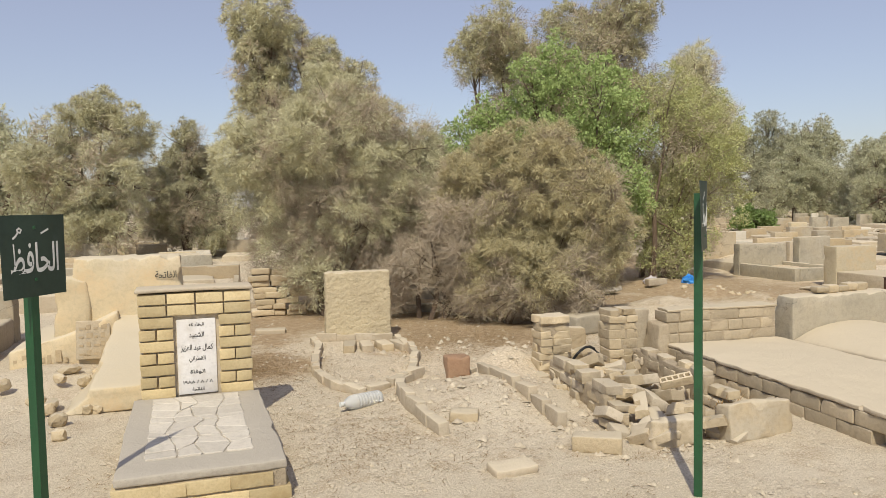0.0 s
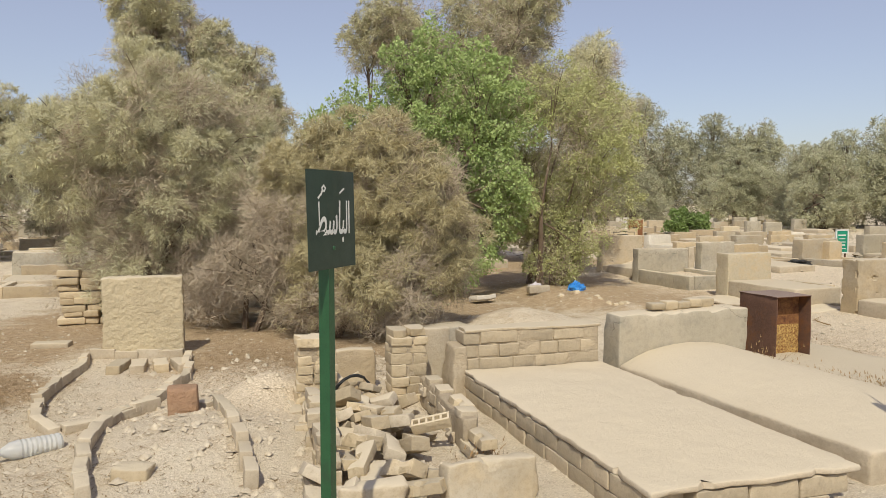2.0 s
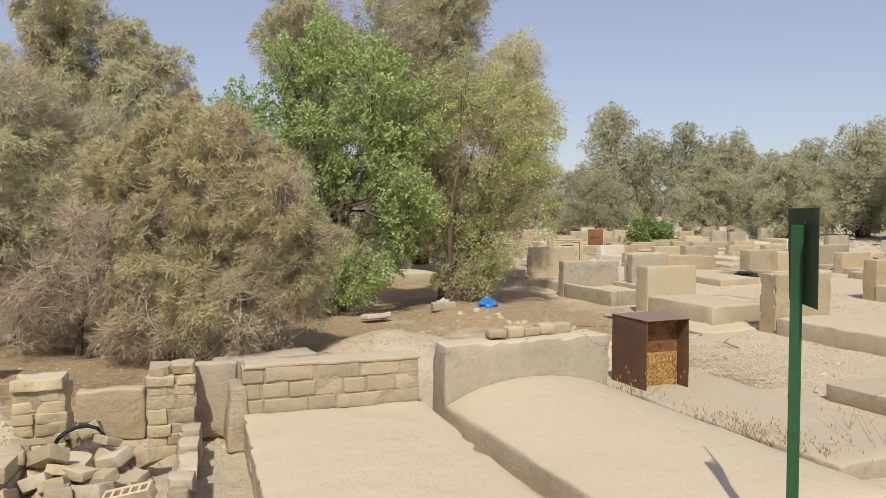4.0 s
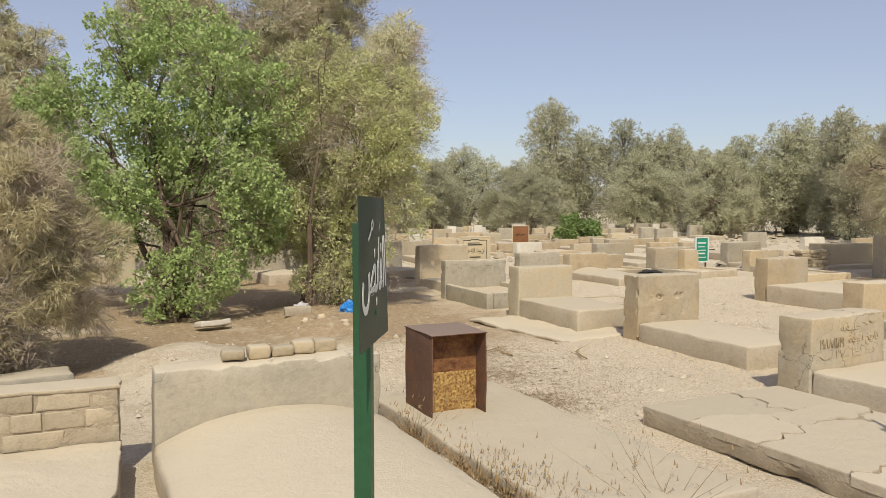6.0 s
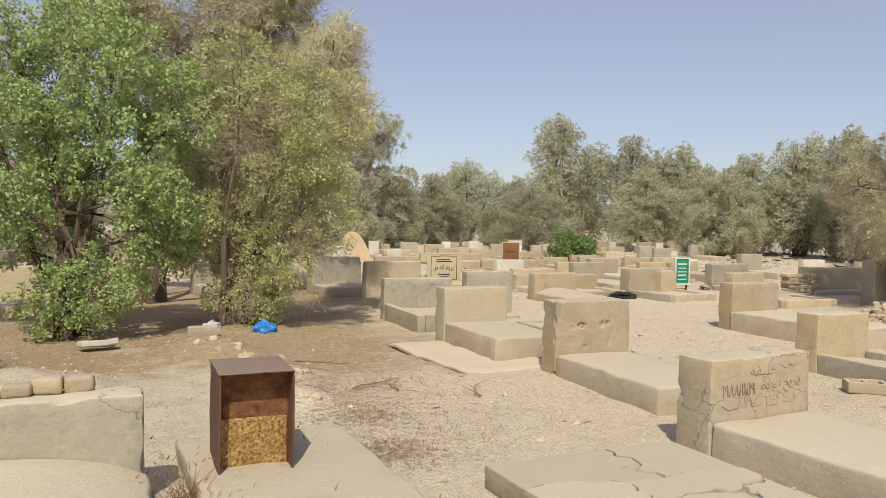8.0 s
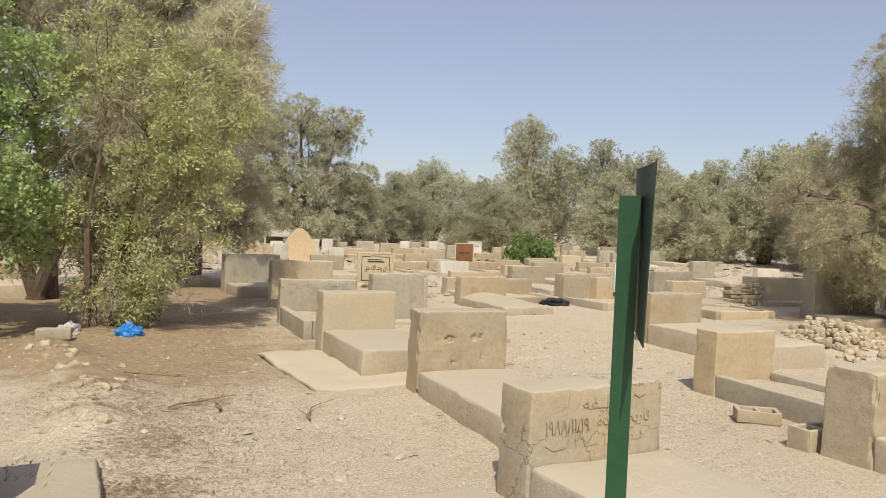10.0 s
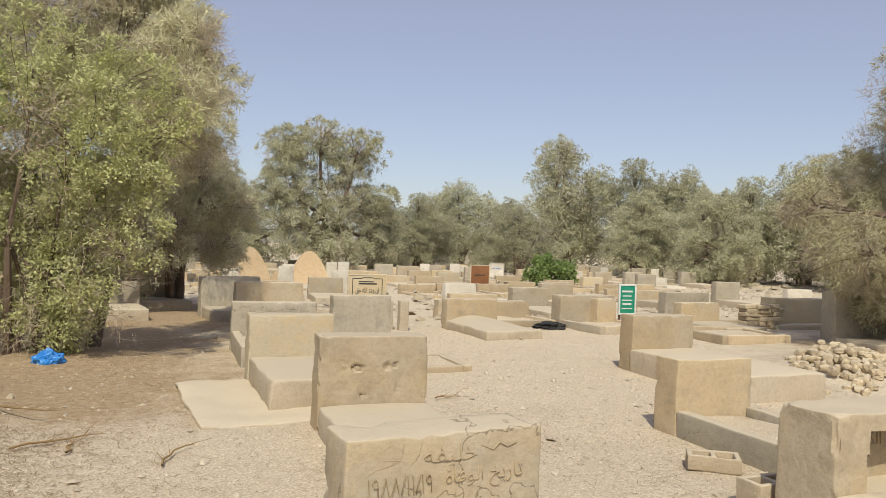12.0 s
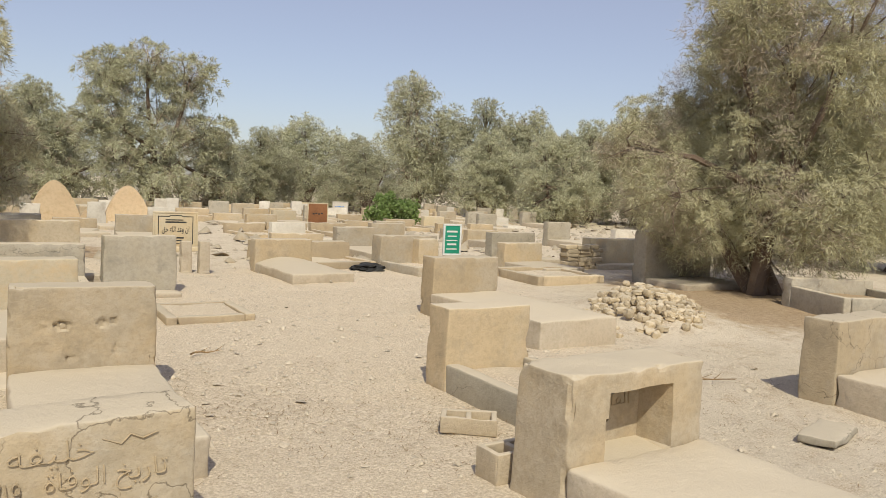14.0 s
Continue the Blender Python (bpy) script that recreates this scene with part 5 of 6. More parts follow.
MT = [(20.38, 37.82, 6.6, 1.3), (18.86, 39.08, 6.05, 1.3), (22.1, 37.19, 6.11, 1.3), (18.46, 38.43, 4.0, 1.59), (20.98, 38.12, 4.13, 1.88), (23.14, 37.77, 3.66, 1.3), (19.01, 38.15, 2.07, 1.73), (21.35, 37.21, 1.58, 1.73), (23.75, 37.97, 1.36, 1.3), (16.97, 39.01, 1.17, 1.45)]
LM = [(11.15, 18.04, 4.19, 1.08), (11.7, 17.73, 2.93, 0.72), (10.79, 17.32, 2.72, 1.08), (11.35, 17.39, 1.74, 0.84), (12.22, 17.32, 2.12, 0.6), (12.14, 17.42, 1.19, 0.54), (10.6, 17.0, 1.3, 0.9), (10.2, 17.6, 0.8, 0.7)]

tree("tamarisk_bush", "dense grey-green tamarisk bush with dead lower twigs", (2.7, 10.5), B1, 1, leaf_tamarisk, 330000, 0.06, 0.0085, 5, 0.06, 0.24, droop=0.25, bare=1.3)
tree("tamarisk_bush", "drooping brownish tamarisk bush with tangled dead twigs", (4.5, 8.4), B2, 2, leaf_brown, 270000, 0.065, 0.0078, 5, 0.045, 0.26, droop=0.35, up=0.35, bare=0.8, category="bush")
tree("dead_bush", "leafless grey thicket of fine dead twigs", (3.7, 9.3), [(3.84, 10.08, 1.95, 0.4), (4.0, 10.1, 1.25, 0.5), (3.7, 8.9, 1.15, 0.55), (3.4, 9.1, 0.7, 0.45), (3.85, 9.3, 0.6, 0.5), (3.1, 9.4, 0.5, 0.5), (4.3, 8.1, 0.45, 0.45), (4.9, 7.75, 0.35, 0.42)], 14, dead_twig, 42000, 0.14, 0.0055, 6, 0.03, 0.0, droop=0.15, fan=0.9, density=9, lump=0.6, category="bush")
tree("leafy_tree", "bright green leafy tree with many thin stems", (6.93, 11.35), GT, 3, leaf_green, 76000, 0.046, 0.034, 6, 0.05, 0.10, True, droop=0.1, lump=0.34, density=20, fan=0.8)
tree("olive_bush", "tall grey-green bush with small sparse leaves", (8.95, 11.35), GB, 4, leaf_olive, 90000, 0.045, 0.020, 6, 0.045, 0.22, True, droop=0.1, lump=0.36, density=22, fan=0.8)
tree("tamarisk_tree", "tall tamarisk tree with a feathery grey-green crown", (8.46, 15.3), TB, 5, leaf_pale, 130000, 0.09, 0.0165, 3, 0.1, 0.3, density=30)
tree("tamarisk_tree", "slender tamarisk tree with a thin crown", (9.5, 12.0), R1, 6, leaf_tamarisk, 24000, 0.13, 0.011, 2, 0.05, 0.5)
tree("tamarisk_tree", "tall grey-green tamarisk tree behind the bushes", (4.0, 19.4), TT, 7, leaf_tamarisk, 115000, 0.12, 0.021, 2, 0.15, 0.22, density=22)
tree("tamarisk_tree", "rounded tamarisk tree with a shaded foot", (-0.8, 23.1), LT1, 8, leaf_tamarisk, 80000, 0.12, 0.023, 3, 0.13, 0.25, density=16, lump=0.38, bare=1.6)
tree("tamarisk_tree", "small dense tamarisk tree", (1.6, 25.0), LT2, 9, leaf_tamarisk, 58000, 0.12, 0.023, 3, 0.1, 0.25, density=16, lump=0.38)
tree("tamarisk_tree", "large spreading tamarisk tree with hanging sprays to the ground", (22.0, 8.5), RT, 10, leaf_pale, 290000, 0.08, 0.0115, 4, 0.13, 0.24, droop=0.6, bare=0.9, density=34)
tree("tamarisk_tree", "broad grey-green tamarisk tree at the edge of the graves", (20.8, 38.0), MT, 11, leaf_far, 80000, 0.18, 0.042, 3, 0.2, 0.2, density=14, lump=0.4)
tree("tamarisk_tree", "dark shady tamarisk tree over shaded graves", (11.2, 17.7), LM, 12, leaf_tamarisk, 60000, 0.12, 0.019, 4, 0.07, 0.4, density=20)
tree("shrub", "bright green round shrub among the graves", (26.9, 27.0), [(26.9, 27.0, 0.55, 0.75), (26.3, 27.2, 0.4, 0.5), (27.6, 26.8, 0.45, 0.55)], 13, leaf_shrub, 9000, 0.12, 0.07, 4, 0.03, 0.0, True, density=14, category="shrub")

# belt of trees round the burial ground
FAR_GROUP = "belt of tamarisk trees round the burial ground"
shapes = []
for k in range(4):
    r_ = random.Random(50 + k)
    tall = [(0, 0, 0.80, 0.17), (-0.12, 0.05, 0.66, 0.2), (0.14, -0.05, 0.62, 0.2), (-0.22, 0, 0.42, 0.22), (0.24, 0.05, 0.40, 0.22), (0, -0.08, 0.42, 0.26), (-0.28, 0, 0.2, 0.2), (0.3, 0, 0.18, 0.2), (0.02, -0.05, 0.2, 0.24)]
    lob = [((a + r_.uniform(-0.06, 0.06)) * 6, (b + r_.uniform(-0.05, 0.05)) * 6, (c + r_.uniform(-0.04, 0.05)) * 6, d * 6 * r_.uniform(0.85, 1.1)) for a, b, c, d in tall]
    shapes.append(lob)
SPOTS_A = [(27.6, 41.8, 4.6, 0), (32.7, 46.0, 6.2, 1), (33.0, 41.2, 4.6, 2), (44.7, 50.9, 10.8, 3), (48.7, 47.5, 8.9, 0), (51.5, 45.1, 8.5, 1), (41.7, 33.2, 4.4, 2), (48.5, 36.2, 6.0, 3), (31.6, 36.8, 4.2, 1), (26.6, 44.4, 4.0, 3), (24.5, 40.0, 4.2, 1), (16.4, 41.1, 5.6, 0)]
SPOTS_B = [(45.3, 29.4, 7.2, 1), (42.1, 30.4, 5.8, 0), (44.0, 34.4, 5.2, 2), (40.1, 22.7, 6.4, 3), (36.6, 27.6, 4.6, 2), (-4.4, 29.7, 5.6, 1), (-4.1, 35.8, 4.6, 2), (16.3, 46.5, 6.4, 2), (29.2, 43.8, 4.6, 0), (12.0, 37.0, 5.2, 3), (7.0, 34.0, 4.6, 1), (-8.5, 31.0, 5.2, 0)]
SPOTS_C = [(36.0, 17.0, 6.0, 0), (33.0, 13.0, 5.2, 1), (30.0, 9.5, 5.4, 2), (43.5, 25.5, 6.0, 1), (38.9, 30.2, 5.0, 3), (3.0, 38.0, 4.4, 3), (10.5, 26.5, 4.2, 2), (6.5, 27.0, 4.0, 0), (39.5, 36.0, 5.2, 0), (-12.0, 27.0, 5.4, 3), (28.5, 5.0, 5.0, 3), (48.0, 24.0, 6.2, 2)]
first = {}
rnd = random.Random(77)
for x, y, hgt, k in SPOTS_A + SPOTS_B + SPOTS_C:
    m = pose(x, y, 0, 0, 0, rnd.uniform(-40, 40) if k != 3 else 30)
    if k not in first:
        first[k] = tree("tamarisk_tree", "distant grey-green tamarisk tree in the tree belt", (0, 0), shapes[k], 60 + k, leaf_far, 44000, 0.14, 0.042, 3, 0.16, 0.10, density=18, lump=0.40, group=FAR_GROUP)
        ob = first[k]
        ob.matrix_basis = m
    else:
        ob = copy_thing(first[k], m)
    s = hgt / 5.9
    ob.scale = (s * rnd.uniform(0.95, 1.2), s, s)

# ---- loose things ----


def loose(name, label, x, y, z, turn, me, category, group="", tilt=0.0):
    return thing(name, label, category, pose(x, y, z, tilt, 0, turn), group, data=me)


rnd = random.Random(31)
for k in range(5):
    loose("loose_stone", "rough yellow stone laid on a headstone", 6.14 + 0.145 * k, 5.43 + 0.012 * k, 0.575, rnd.uniform(-12, 12), box_mesh("stone", yellow_stone, 0.135, 0.12, rnd.uniform(0.06, 0.085), r=0.02, step=0.05, amp=0.014, seed=200 + k), "stone", "row of stones on the grey headstone")


def hollow_block(name, x, y, turn, tilt=0.0, h=0.16):
    w, d, t = 0.34, 0.19, 0.035
    v, f = join((rbox(w, t, h, r=0.008, step=0.08, amp=0.006, seed=210, chip=0.02), (0, 0, 0)), (rbox(w, t, h, r=0.008, step=0.08, amp=0.006, seed=211, chip=0.02), (0, -d + t, 0)),
                (rbox(t, d - 0.02, h, r=0.008, step=0.08, amp=0.004, seed=212), (0, -0.01, 0)), (rbox(t, d - 0.02, h, r=0.008, step=0.08, amp=0.004, seed=213), (w - t, -0.01, 0)), (rbox(t, d - 0.02, h, r=0.008, step=0.08, amp=0.004, seed=214), (w / 2 - t / 2, -0.01, 0)),
                (rbox(w - 0.02, d - 0.02, 0.05, r=0.008, step=0.1, amp=0.004, seed=215), (0.01, -0.01, 0.0)))
    thing(name, "grey hollow cement block lying on the ground", "cement block", pose(x, y, 0, 0, tilt, turn), "loose hollow cement blocks", data=mesh_from("hollow_block", v, f, block_mat, True))


hollow_block("hollow_block", 13.15, 5.46, -40, 0, 0.1)
hollow_block("hollow_block", 12.79, 4.70, -5)

loose("loose_block", "pale stone block lying in the rubble", 2.0, 4.75, -0.02, -30, box_mesh("b", yellow_stone, 0.2, 0.14, 0.13, r=0.02, step=0.05, amp=0.015, seed=220, chip=0.03), "stone block")
loose("loose_block", "square stone block beside the mound", 2.86, 5.95, -0.02, -20, box_mesh("b", stone, 0.2, 0.15, 0.15, r=0.015, step=0.05, amp=0.012, seed=221, chip=0.03), "stone block")
loose("loose_block", "reddish crumbling stone block at an old grave", 2.31, 5.66, 0.02, -8, box_mesh("b", surface("red_stone", (0.40, 0.25, 0.155), (0.48, 0.35, 0.23), bump=1.0, bump_scale=30), 0.2, 0.15, 0.26, r=0.02, step=0.05, amp=0.015, seed=222, chip=0.03), "stone block")
loose("flat_stone", "flat pale stone lying on the sand", 1.80, 3.80, -0.01, -5, box_mesh("b", slab_sand, 0.27, 0.16, 0.05, r=0.015, step=0.05, amp=0.015, seed=223), "flat stone")
loose("loose_brick", "pale brick lying in front of the rubble", 2.50, 3.98, -0.01, -35, box_mesh("b", yellow_stone, 0.3, 0.15, 0.1, r=0.012, step=0.05, amp=0.008, seed=224, chip=0.02), "brick")
loose("flat_stone", "flat pale paving piece on the ground", 1.33, 9.25, 0.0, -12, box_mesh("b", slab_sand, 0.36, 0.2, 0.06, r=0.012, step=0.08, amp=0.008, seed=225), "flat stone")
loose("flat_stone", "broken flat cement piece on gravel", 14.85, 4.1, 0.0, 12, box_mesh("b", plaster_grey, 0.5, 0.22, 0.05, r=0.012, step=0.06, amp=0.03, seed=226), "flat stone")
for k in range(4):
    loose("laid_brick", "pale brick set upright in a sunken grave", 2.06 + 0.15 * k, 7.85 - 0.05 * k, -0.02, -18 + 8 * k, box_mesh("b", slab_sand if k % 2 else yellow_stone, 0.13, 0.34, 0.09, r=0.012, step=0.06, amp=0.01, seed=230 + k, chip=0.02), "brick", "bricks in the sunken grave")

# heap of yellow stones and dry-stone pieces
def rock(w, d, h, seed):
    bm = bmesh.new()
    bmesh.ops.create_icosphere(bm, subdivisions=2, radius=0.5)
    for v in bm.verts:
        q = v.co.normalized()
        f = 1 + 0.30 * noise.noise(q * 1.6 + Vector((seed, 0, 0))) + 0.16 * noise.noise(q * 4.0 + Vector((0, seed, 0)))
        box = max(abs(q.x), abs(q.y), abs(q.z))
        q = q / box * 0.5 * 0.45 + q * 0.5 * 0.55
        v.co = Vector((q.x * f * w, q.y * f * d, (q.z * f + 0.4) * h))
    me = bpy.data.meshes.new("stone")
    bm.to_mesh(me)
    bm.free()
    me.materials.append(yellow_stone)
    return me


rs = [rock(rnd.uniform(0.08, 0.18), rnd.uniform(0.07, 0.12), rnd.uniform(0.055, 0.10), 240 + 3 * k) for k in range(9)]
for k in range(210):
    a, q = rnd.uniform(0, 6.28), rnd.random() ** 0.6
    x, y = 17.65 + 0.95 * q * math.cos(a) + 0.5 * q * math.sin(a), 7.45 + 0.85 * q * math.sin(a)
    loose("heap_stone", "yellow rubble stone in a heap", x, y, ground_height(x, y) - 0.025 + 0.15 * (1 - q) * rnd.random(), rnd.uniform(0, 360), rnd.choice(rs), "stone", "heap of yellow rubble stones", rnd.uniform(-25, 25))
for k in range(8):
    loose("stacked_stone", "yellow stone in a small stack", 18.75 + 0.22 * (k % 2) + rnd.uniform(-0.04, 0.04), 8.55 + rnd.uniform(-0.04, 0.04), 0.04 + 0.062 * (k // 2), rnd.uniform(-20, 20), rnd.choice(rs), "stone", "stack of yellow stones")
for k in range(30):
    x, y = 8.42 + rnd.gauss(0, 0.2), 8.2 + rnd.uniform(-1.5, 1.6)
    loose("heap_stone", "yellow stone sunk in a long heap of sand", x, y, ground_height(x, y) - 0.05, rnd.uniform(0, 360), rnd.choice(rs), "stone", "yellow stones in the sand heap", rnd.uniform(-20, 20))
for k in range(22):
    x, y = -0.6 + rnd.gauss(0, 0.3), 7.0 + rnd.gauss(0, 0.5)
    if x < -0.25:
        loose("heap_stone", "broken stone beside a cream grave", x, y - 0.3, ground_height(x, y), rnd.uniform(0, 360), rnd.choice(rs), "stone", "stones beside the cream grave", rnd.uniform(-20, 20))


def dry_wall(x, y, turn, w, rows, seed, label):
    r_ = random.Random(seed)
    wall = thing("dry_stone_wall", label, "stone wall", pose(x, y, 0, 0, 0, turn))
    for row in range(rows):
        s = r_.uniform(-0.05, 0.05)
        while s < w:
            sw = r_.uniform(0.14, 0.34)
            part("stone", box_mesh("stone", yellow_stone, sw, 0.25, 0.085, r=0.018, step=0.08, amp=0.015, seed=r_.random() * 90), wall, m=pose(s, r_.uniform(-0.03, 0.03), row * 0.082, r_.uniform(-3, 3), r_.uniform(-3, 3), r_.uniform(-5, 5)))
            s += sw + r_.uniform(0, 0.03)


dry_wall(1.55, 10.9, -8, 0.65, 8, 1, "short stack of dry-laid yellow stones")
dry_wall(4.3, 12.2, -10, 1.3, 6, 2, "dry-stone wall of yellow stones behind a bush")
dry_wall(21.3, 12.4, -6, 0.75, 6, 3, "stack of dry-laid brown stones")
plain_grave(-2.3, 10.3, -4, 1.0, 0.3, 0.62, 2.0, 0.3, "grey low grave wall in front of the trees", plaster, slab_sand, 250.0)
plain_grave(0.6, 16.4, -4, 0.9, 0.3, 0.6, 1.6, 0.2, "shaded grey plastered grave", plaster_grey, slab_sand, 251.0)
plain_grave(-1.6, 14.6, -4, 1.0, 0.3, 0.55, 1.8, 0.25, "dark plastered grave under trees", plaster_grey, slab_sand, 252.0)
plain_grave(3.5, 10.9, -4, 0.9, 0.2, 0.25, 1.0, 0.12, "low grey kerb grave behind the bush", plaster_grey, slab_sand, 253.0, kerb=True)
plain_grave(6.0, 15.0, -4, 0.9, 0.3, 0.7, 1.6, 0.2, "pale plastered grave behind leafy stems", plaster_cream, slab_sand, 254.0)
plain_grave(7.6, 17.2, -4, 1.1, 0.3, 0.5, 1.6, 0.2, "long pale grave behind the trees", plaster_warm, slab_sand, 255.0)


def crumpled(name, label, x, y, w, h, material, seed):
    bm = bmesh.new()
    bmesh.ops.create_icosphere(bm, subdivisions=4, radius=0.5)
    for v in bm.verts:
        s = v.co * 4 + Vector((seed, seed * 2, 0))
        v.co *= 1 + 0.45 * noise.noise(s) + 0.22 * noise.noise(s * 3.1)
        v.co = Vector((v.co.x * w, v.co.y * w * 0.7, max(0, v.co.z + 0.4) * h))
    me = bpy.data.meshes.new(name)
    bm.to_mesh(me)
    bm.free()
    me.materials.append(material)
    thing(name, label, "cloth" if "cloth" in name else "plastic bag", pose(x, y, -0.01), data=me)


crumpled("plastic_bag", "crumpled bright blue plastic bag on leaf litter", 9.15, 10.68, 0.3, 0.22, plastic_blue, 1)
crumpled("cloth_scrap", "dark crumpled cloth scrap lying on gravel", 17.2, 13.0, 0.6, 0.16, letter_black, 9)
crumpled("plastic_bag", "crumpled pale plastic bag at the foot of a bush", 8.52, 10.95, 0.26, 0.2, plastic_pale, 5)
loose("loose_block", "pale cement piece standing beside a bush", 8.2, 10.7, 0.05, -10, box_mesh("b", slab_sand, 0.36, 0.14, 0.12, r=0.015, step=0.06, amp=0.01, seed=260), "cement block")
loose("flat_stone", "white broken slab tilted on the litter", 6.95, 10.3, 0.02, 15, box_mesh("b", white_wash, 0.4, 0.2, 0.07, r=0.015, step=0.06, amp=0.02, seed=261), "flat stone", "", -14)


def bottle():
    prof = [(0.0, 0.0), (0.05, 0.0), (0.058, 0.012)]
    for k in range(18):
        prof.append((0.058 - 0.004 * (k % 2), 0.02 + 0.013 * k))
    prof += [(0.05, 0.27), (0.03, 0.31), (0.016, 0.325), (0.016, 0.345), (0.0, 0.345)]
    sides = 18
    verts = [(r * math.cos(2 * math.pi * s / sides), r * math.sin(2 * math.pi * s / sides), z) for r, z in prof for s in range(sides)]
    faces = [(k * sides + s, k * sides + (s + 1) % sides, (k + 1) * sides + (s + 1) % sides, (k + 1) * sides + s) for k in range(len(prof) - 1) for s in range(sides)]
    b = thing("plastic_bottle", "empty ribbed clear plastic bottle lying on the sand", "bottle", pose(1.68, 5.40, 0.058, 0, -88, 20))
    part("body", mesh_from("bottle", verts, faces, bottle_mat, True), b)
    cap = [(0.018 * math.cos(2 * math.pi * s / 12), 0.018 * math.sin(2 * math.pi * s / 12), z) for z in (0.335, 0.36) for s in range(12)]
    part("cap", mesh_from("cap", cap, [(s, (s + 1) % 12, 12 + (s + 1) % 12, 12 + s) for s in range(12)] + [tuple(range(12, 24))], letter_white), b, "white screw cap")


bottle()


def weed(x, y, seed, h=0.28, n=60):
    g = np.random.default_rng(seed)
    p = g.normal(size=(n, 3)) * np.array([0.05, 0.05, 0.0])
    way = g.normal(size=(n, 3)) * np.array([0.95, 0.95, 0.4]) + np.array([0, 0, 0.8])
    tip = p + way * (h * (0.3 + 0.7 * g.random(n)))[:, None]
    p2 = p + (tip - p) * (0.4 + 0.5 * g.random(n))[:, None]
    tip2 = p2 + g.normal(size=(n, 3)) * 0.03 + np.array([0, 0, 0.015])
    side = g.normal(size=(n, 3)) * np.array([1, 1, 0.2])
    side /= np.linalg.norm(side, axis=1)[:, None]
    me = blades_mesh("weed", (np.concatenate([p, p2, tip - 0.01]), np.concatenate([tip, tip2, tip + 0.012]), np.concatenate([side * 0.0026, side * 0.003, side * 0.0055])), dry_weed)
    thing("dry_weed", "dry brown weed growing at a slab's edge", "weed", pose(x, y, 0.0), "dry weeds between the slabs", data=me)


for k, (x, y, h, n) in enumerate(((7.26, 5.12, 0.27, 70), (7.27, 4.9, 0.12, 60), (7.25, 4.5, 0.13, 90), (7.26, 4.25, 0.14, 110), (7.28, 4.05, 0.15, 130), (7.31, 3.88, 0.14, 120), (7.33, 3.7, 0.14, 120), (7.75, 3.5, 0.34, 30), (7.9, 3.85, 0.4, 12), (7.36, 3.55, 0.10, 80), (8.05, 5.7, 0.12, 50), (3.85, 4.1, 0.12, 60))):
    weed(x, y, 300 + k, h, n)

# twigs, litter and gravel
g = np.random.default_rng(5)


def ground_points(n, spots):
    out = []
    for x, y, r in spots:
        q = g.normal(size=(n, 2)) * r * 0.55 + np.array([x, y])
        out.append(q)
    return np.concatenate(out)


pts = np.concatenate([ground_points(2600, LITTER), ground_points(1000, [(1.0, 6.9, 0.7), (0.7, 8.0, 0.9), (1.3, 4.6, 0.8), (3.3, 7.3, 0.9), (4.2, 6.9, 0.7), (8.55, 5.5, 0.35), (8.75, 6.4, 0.45), (8.5, 7.4, 0.5), (9.2, 7.3, 0.6), ]), ground_points(450, [(8.8, 6.6, 0.6), (9.0, 5.6, 0.6), (8.9, 7.4, 0.9), (9.5, 6.3, 0.8), (2.0, 5.0, 1.2), (1.2, 6.5, 1.0), (4.0, 7.3, 1.2), (13.2, 5.4, 0.8), (15.0, 5.0, 1.2), (12.3, 6.3, 0.7)]), np.repeat(np.stack([g.uniform(-1.5, 18, 260), 2.0 + 12 * g.random(260) ** 1.2], 1), 24, 0) + g.normal(size=(6240, 2)) * np.array([0.16, 0.07])])
z = np.array([ground_height(a, b) for a, b in pts]) + 0.008
ang = g.random(len(pts)) * 6.28
ln = 0.02 + 0.09 * g.random(len(pts)) ** 2
p = np.stack([pts[:, 0], pts[:, 1], z], 1)
tip = p + np.stack([np.cos(ang) * ln, np.sin(ang) * ln, 0.006 * g.random(len(pts))], 1)
side = np.stack([-np.sin(ang), np.cos(ang), np.zeros(len(pts))], 1) * 0.0024
tagged(new("leaf_litter", blades_mesh("leaf_litter", (p, tip, side), dry_weed)), "dry brown twigs and needles under the trees", "leaf litter", kind="stuff")

n = 52000
px, py = g.uniform(-1.5, 18, n), 2.2 + 11 * g.random(n) ** 1.3
octa = np.array([(1, 0, 0), (0, 1, 0), (-1, 0, 0), (0, -1, 0), (0, 0, 0.7), (0, 0, -0.7)], dtype=float)
tris = np.array([(0, 1, 4), (1, 2, 4), (2, 3, 4), (3, 0, 4)])
size = 0.0035 + 0.017 * g.random(n) ** 6
clods = g.choice(10, 2200)
CLODS = np.array([(2.6, 4.6, 0.5), (2.2, 5.6, 0.6), (3.3, 6.9, 0.6), (3.0, 3.9, 0.4), (5.0, 6.9, 0.6), (12.5, 6.6, 0.8), (13.6, 9.2, 1.0), (14.6, 5.6, 0.7), (15.6, 7.6, 0.9), (9.8, 5.9, 0.9)])
px[:2200] = CLODS[clods, 0] + g.normal(size=2200) * CLODS[clods, 2]
py[:2200] = CLODS[clods, 1] + g.normal(size=2200) * CLODS[clods, 2]
size[:2200] = 0.008 + 0.032 * g.random(2200) ** 3
pz = np.array([ground_height(a, b) for a, b in zip(px, py)])
jit = octa[None] * (1 + 0.35 * g.normal(size=(n, 6, 1)).clip(-1, 1)) + 0.2 * g.normal(size=(n, 6, 3))
verts = jit * size[:, None, None] + np.stack([px, py, pz + size * 0.1], 1)[:, None, :]
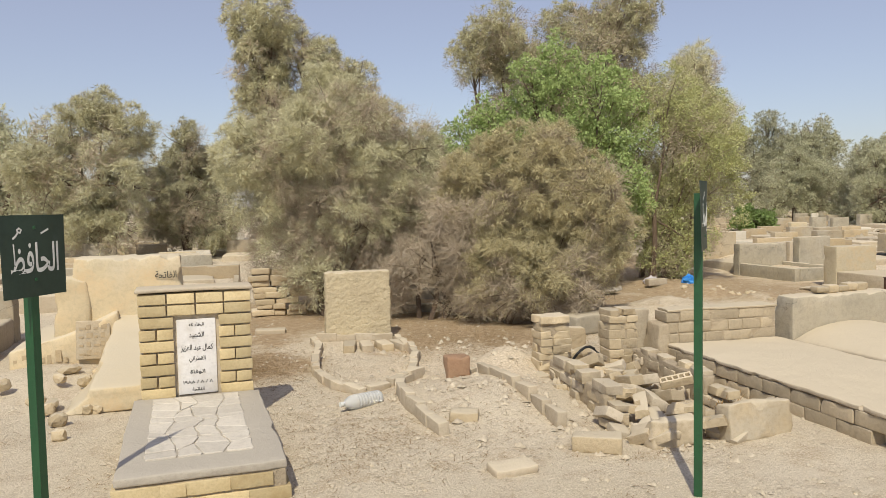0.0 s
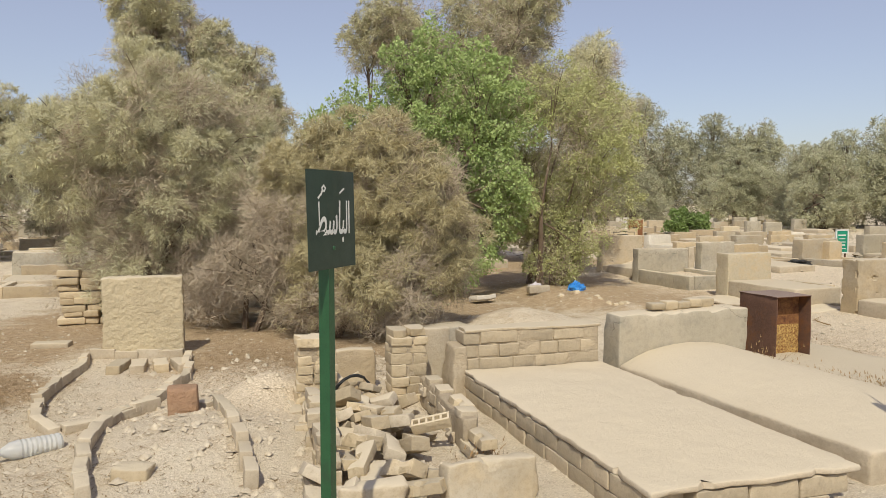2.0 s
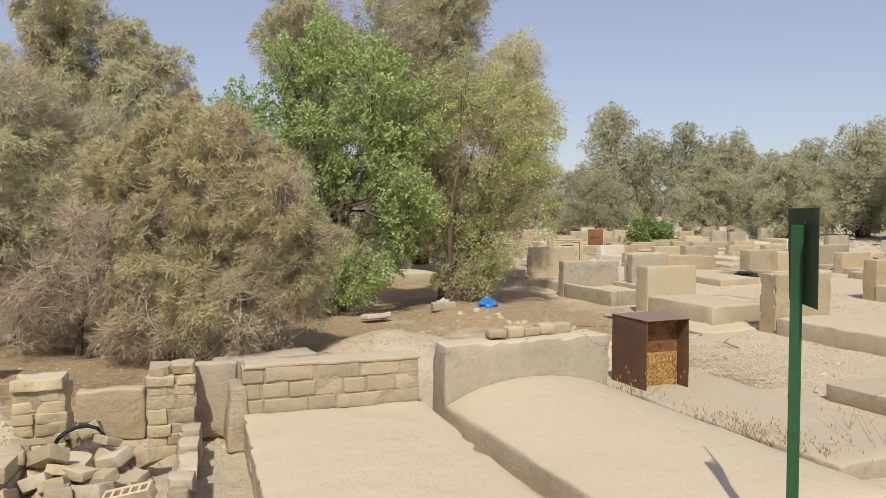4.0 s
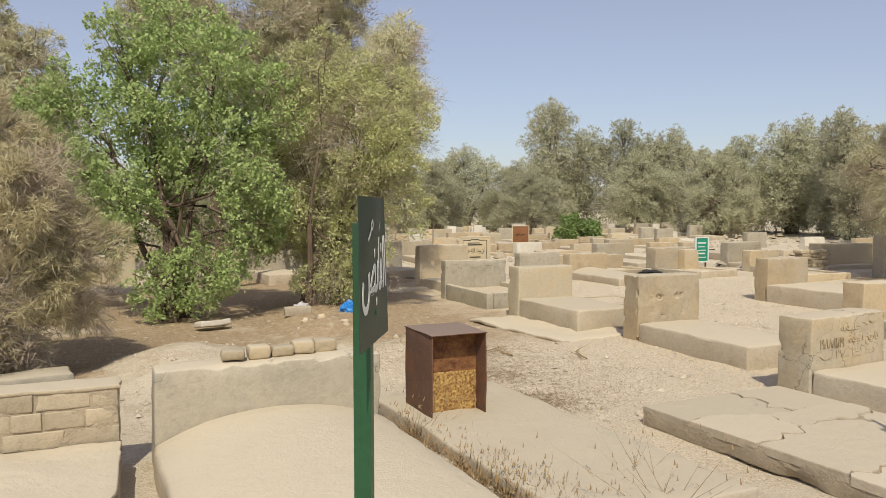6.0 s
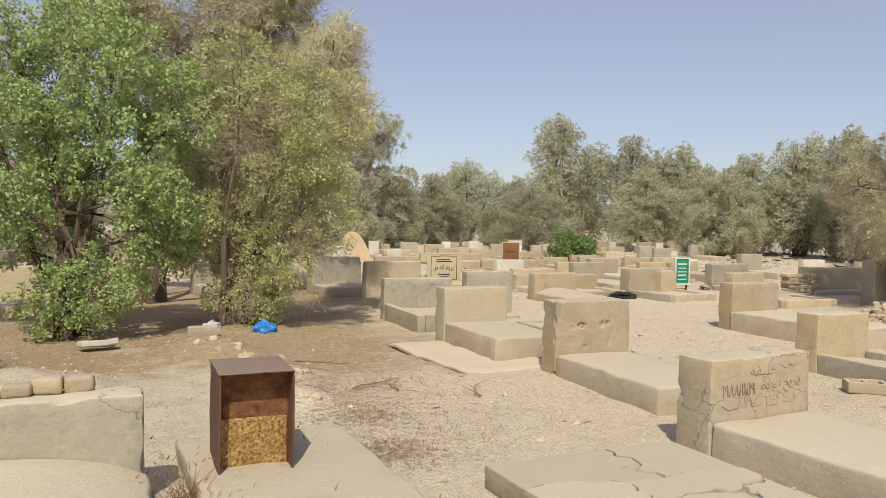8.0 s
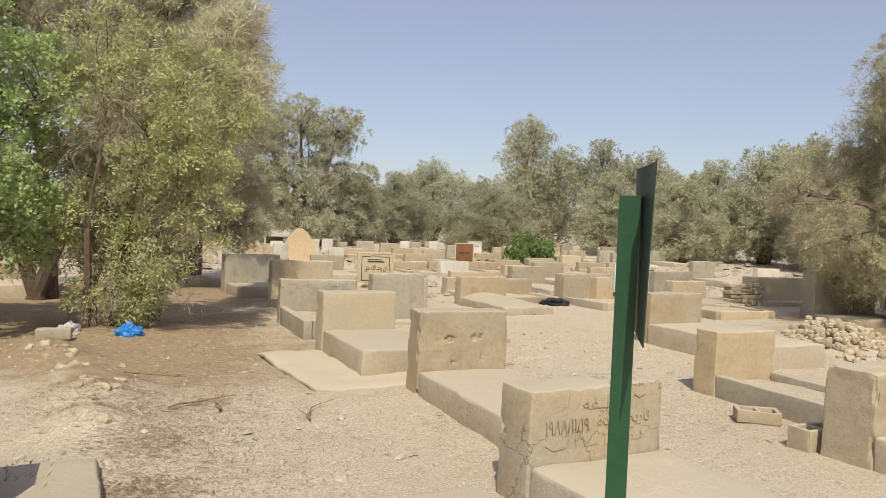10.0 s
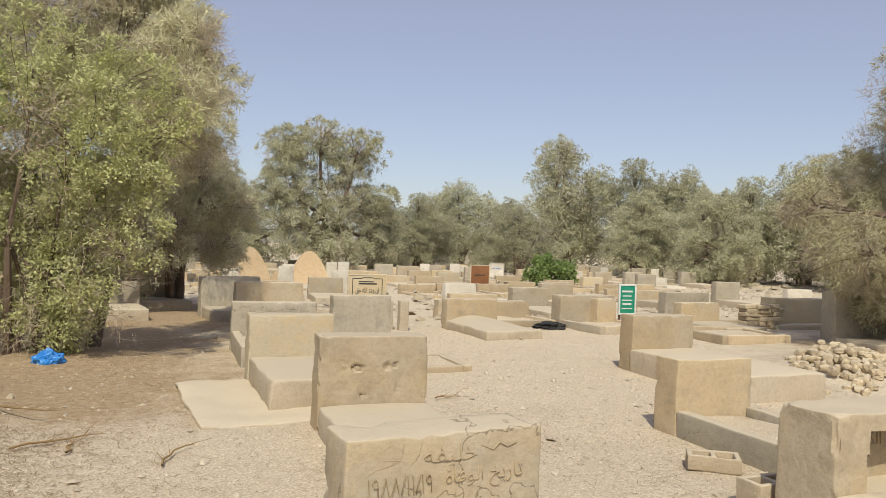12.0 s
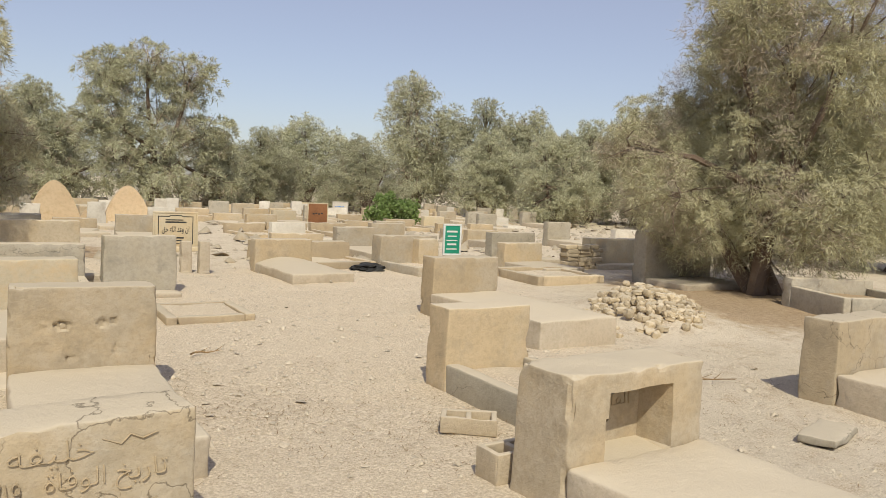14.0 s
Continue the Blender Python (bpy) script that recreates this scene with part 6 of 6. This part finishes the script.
loops = (tris[None] + 6 * np.arange(n)[:, None, None]).ravel()
pebble_mat = surface("pebble", (0.63, 0.55, 0.42), (0.42, 0.35, 0.25), patch=28.0, bump=0.2, spread=0.0)
tagged(new("gravel", quick_mesh("gravel", verts.reshape(-1, 3), loops, 3, pebble_mat)), "scattered pale gravel on the sand", "gravel", kind="stuff")


def branch(x, y, turn, ln, seed):
    r_ = random.Random(seed)
    pts_ = [Vector((ln * k / 5, r_.uniform(-0.04, 0.04), 0.015 + 0.02 * r_.random())) for k in range(6)]
    sh = [(tube(pts_, [0.008, 0.008, 0.007, 0.006, 0.004, 0.002], 5), (0, 0, 0))]
    for k in range(4):
        a = pts_[1 + k]
        sh.append((tube([a, a + Vector((r_.uniform(0.05, 0.14), r_.uniform(-0.14, 0.14), 0.03))], [0.004, 0.001], 4), (0, 0, 0)))
    thing("fallen_branch", "thin dry branch fallen on the sand", "branch", pose(x, y, ground_height(x, y), 0, 0, turn), "fallen branches", data=mesh_from("branch", *join(*sh), dry_weed))


for k, (x, y, a, l) in enumerate(((9.85, 6.5, 60, 0.5), (9.0, 7.2, 20, 0.6), (8.8, 8.3, -40, 0.6), (15.4, 5.35, -30, 0.5), (9.3, 7.0, 75, 0.4), (12.4, 7.9, 10, 0.3))):
    branch(x, y, a, l, 400 + k)


def mast():
    m = thing("lattice_mast", "thin pale lattice mast far beyond the trees", "mast", pose(174, 193, 0))
    for k in range(3):
        a = k * 2.094
        v, f = tube([(0.9 * math.cos(a), 0.9 * math.sin(a), 0), (0.3 * math.cos(a), 0.3 * math.sin(a), 17.0)], [0.14, 0.09], 5)
        part("mast_leg", mesh_from("leg", v, f, white_wash), m)
    for k in range(8):
        z = 2 + 1.9 * k
        v, f = rbox(1.3 - 0.09 * k, 0.12, 0.12, r=0.01, step=1, amp=0)
        part("brace", mesh_from("brace", v, f, white_wash), m, m=pose(-0.6 + 0.04 * k, 0, z))


mast()
plain_grave(6.98, 12.85, -6, 0.18, 0.12, 0.55, 0.14, 0.03, "narrow pale marker stone among leafy stems", white_wash, slab_sand, 270.0)

# rubble lying between the far rows of graves
n = 2600
px, py = g.uniform(12, 46, n), g.uniform(13.5, 42, n)
size = 0.04 + 0.16 * g.random(n) ** 3
jit = octa[None] * (1 + 0.35 * g.normal(size=(n, 6, 1)).clip(-1, 1)) + 0.2 * g.normal(size=(n, 6, 3))
verts = jit * size[:, None, None] + np.stack([px, py, size * 0.25], 1)[:, None, :]
loops = (tris[None] + 6 * np.arange(n)[:, None, None]).ravel()
tagged(new("rubble", quick_mesh("rubble", verts.reshape(-1, 3), loops, 3, stone)), "broken stones strewn between the far graves", "rubble", kind="stuff")
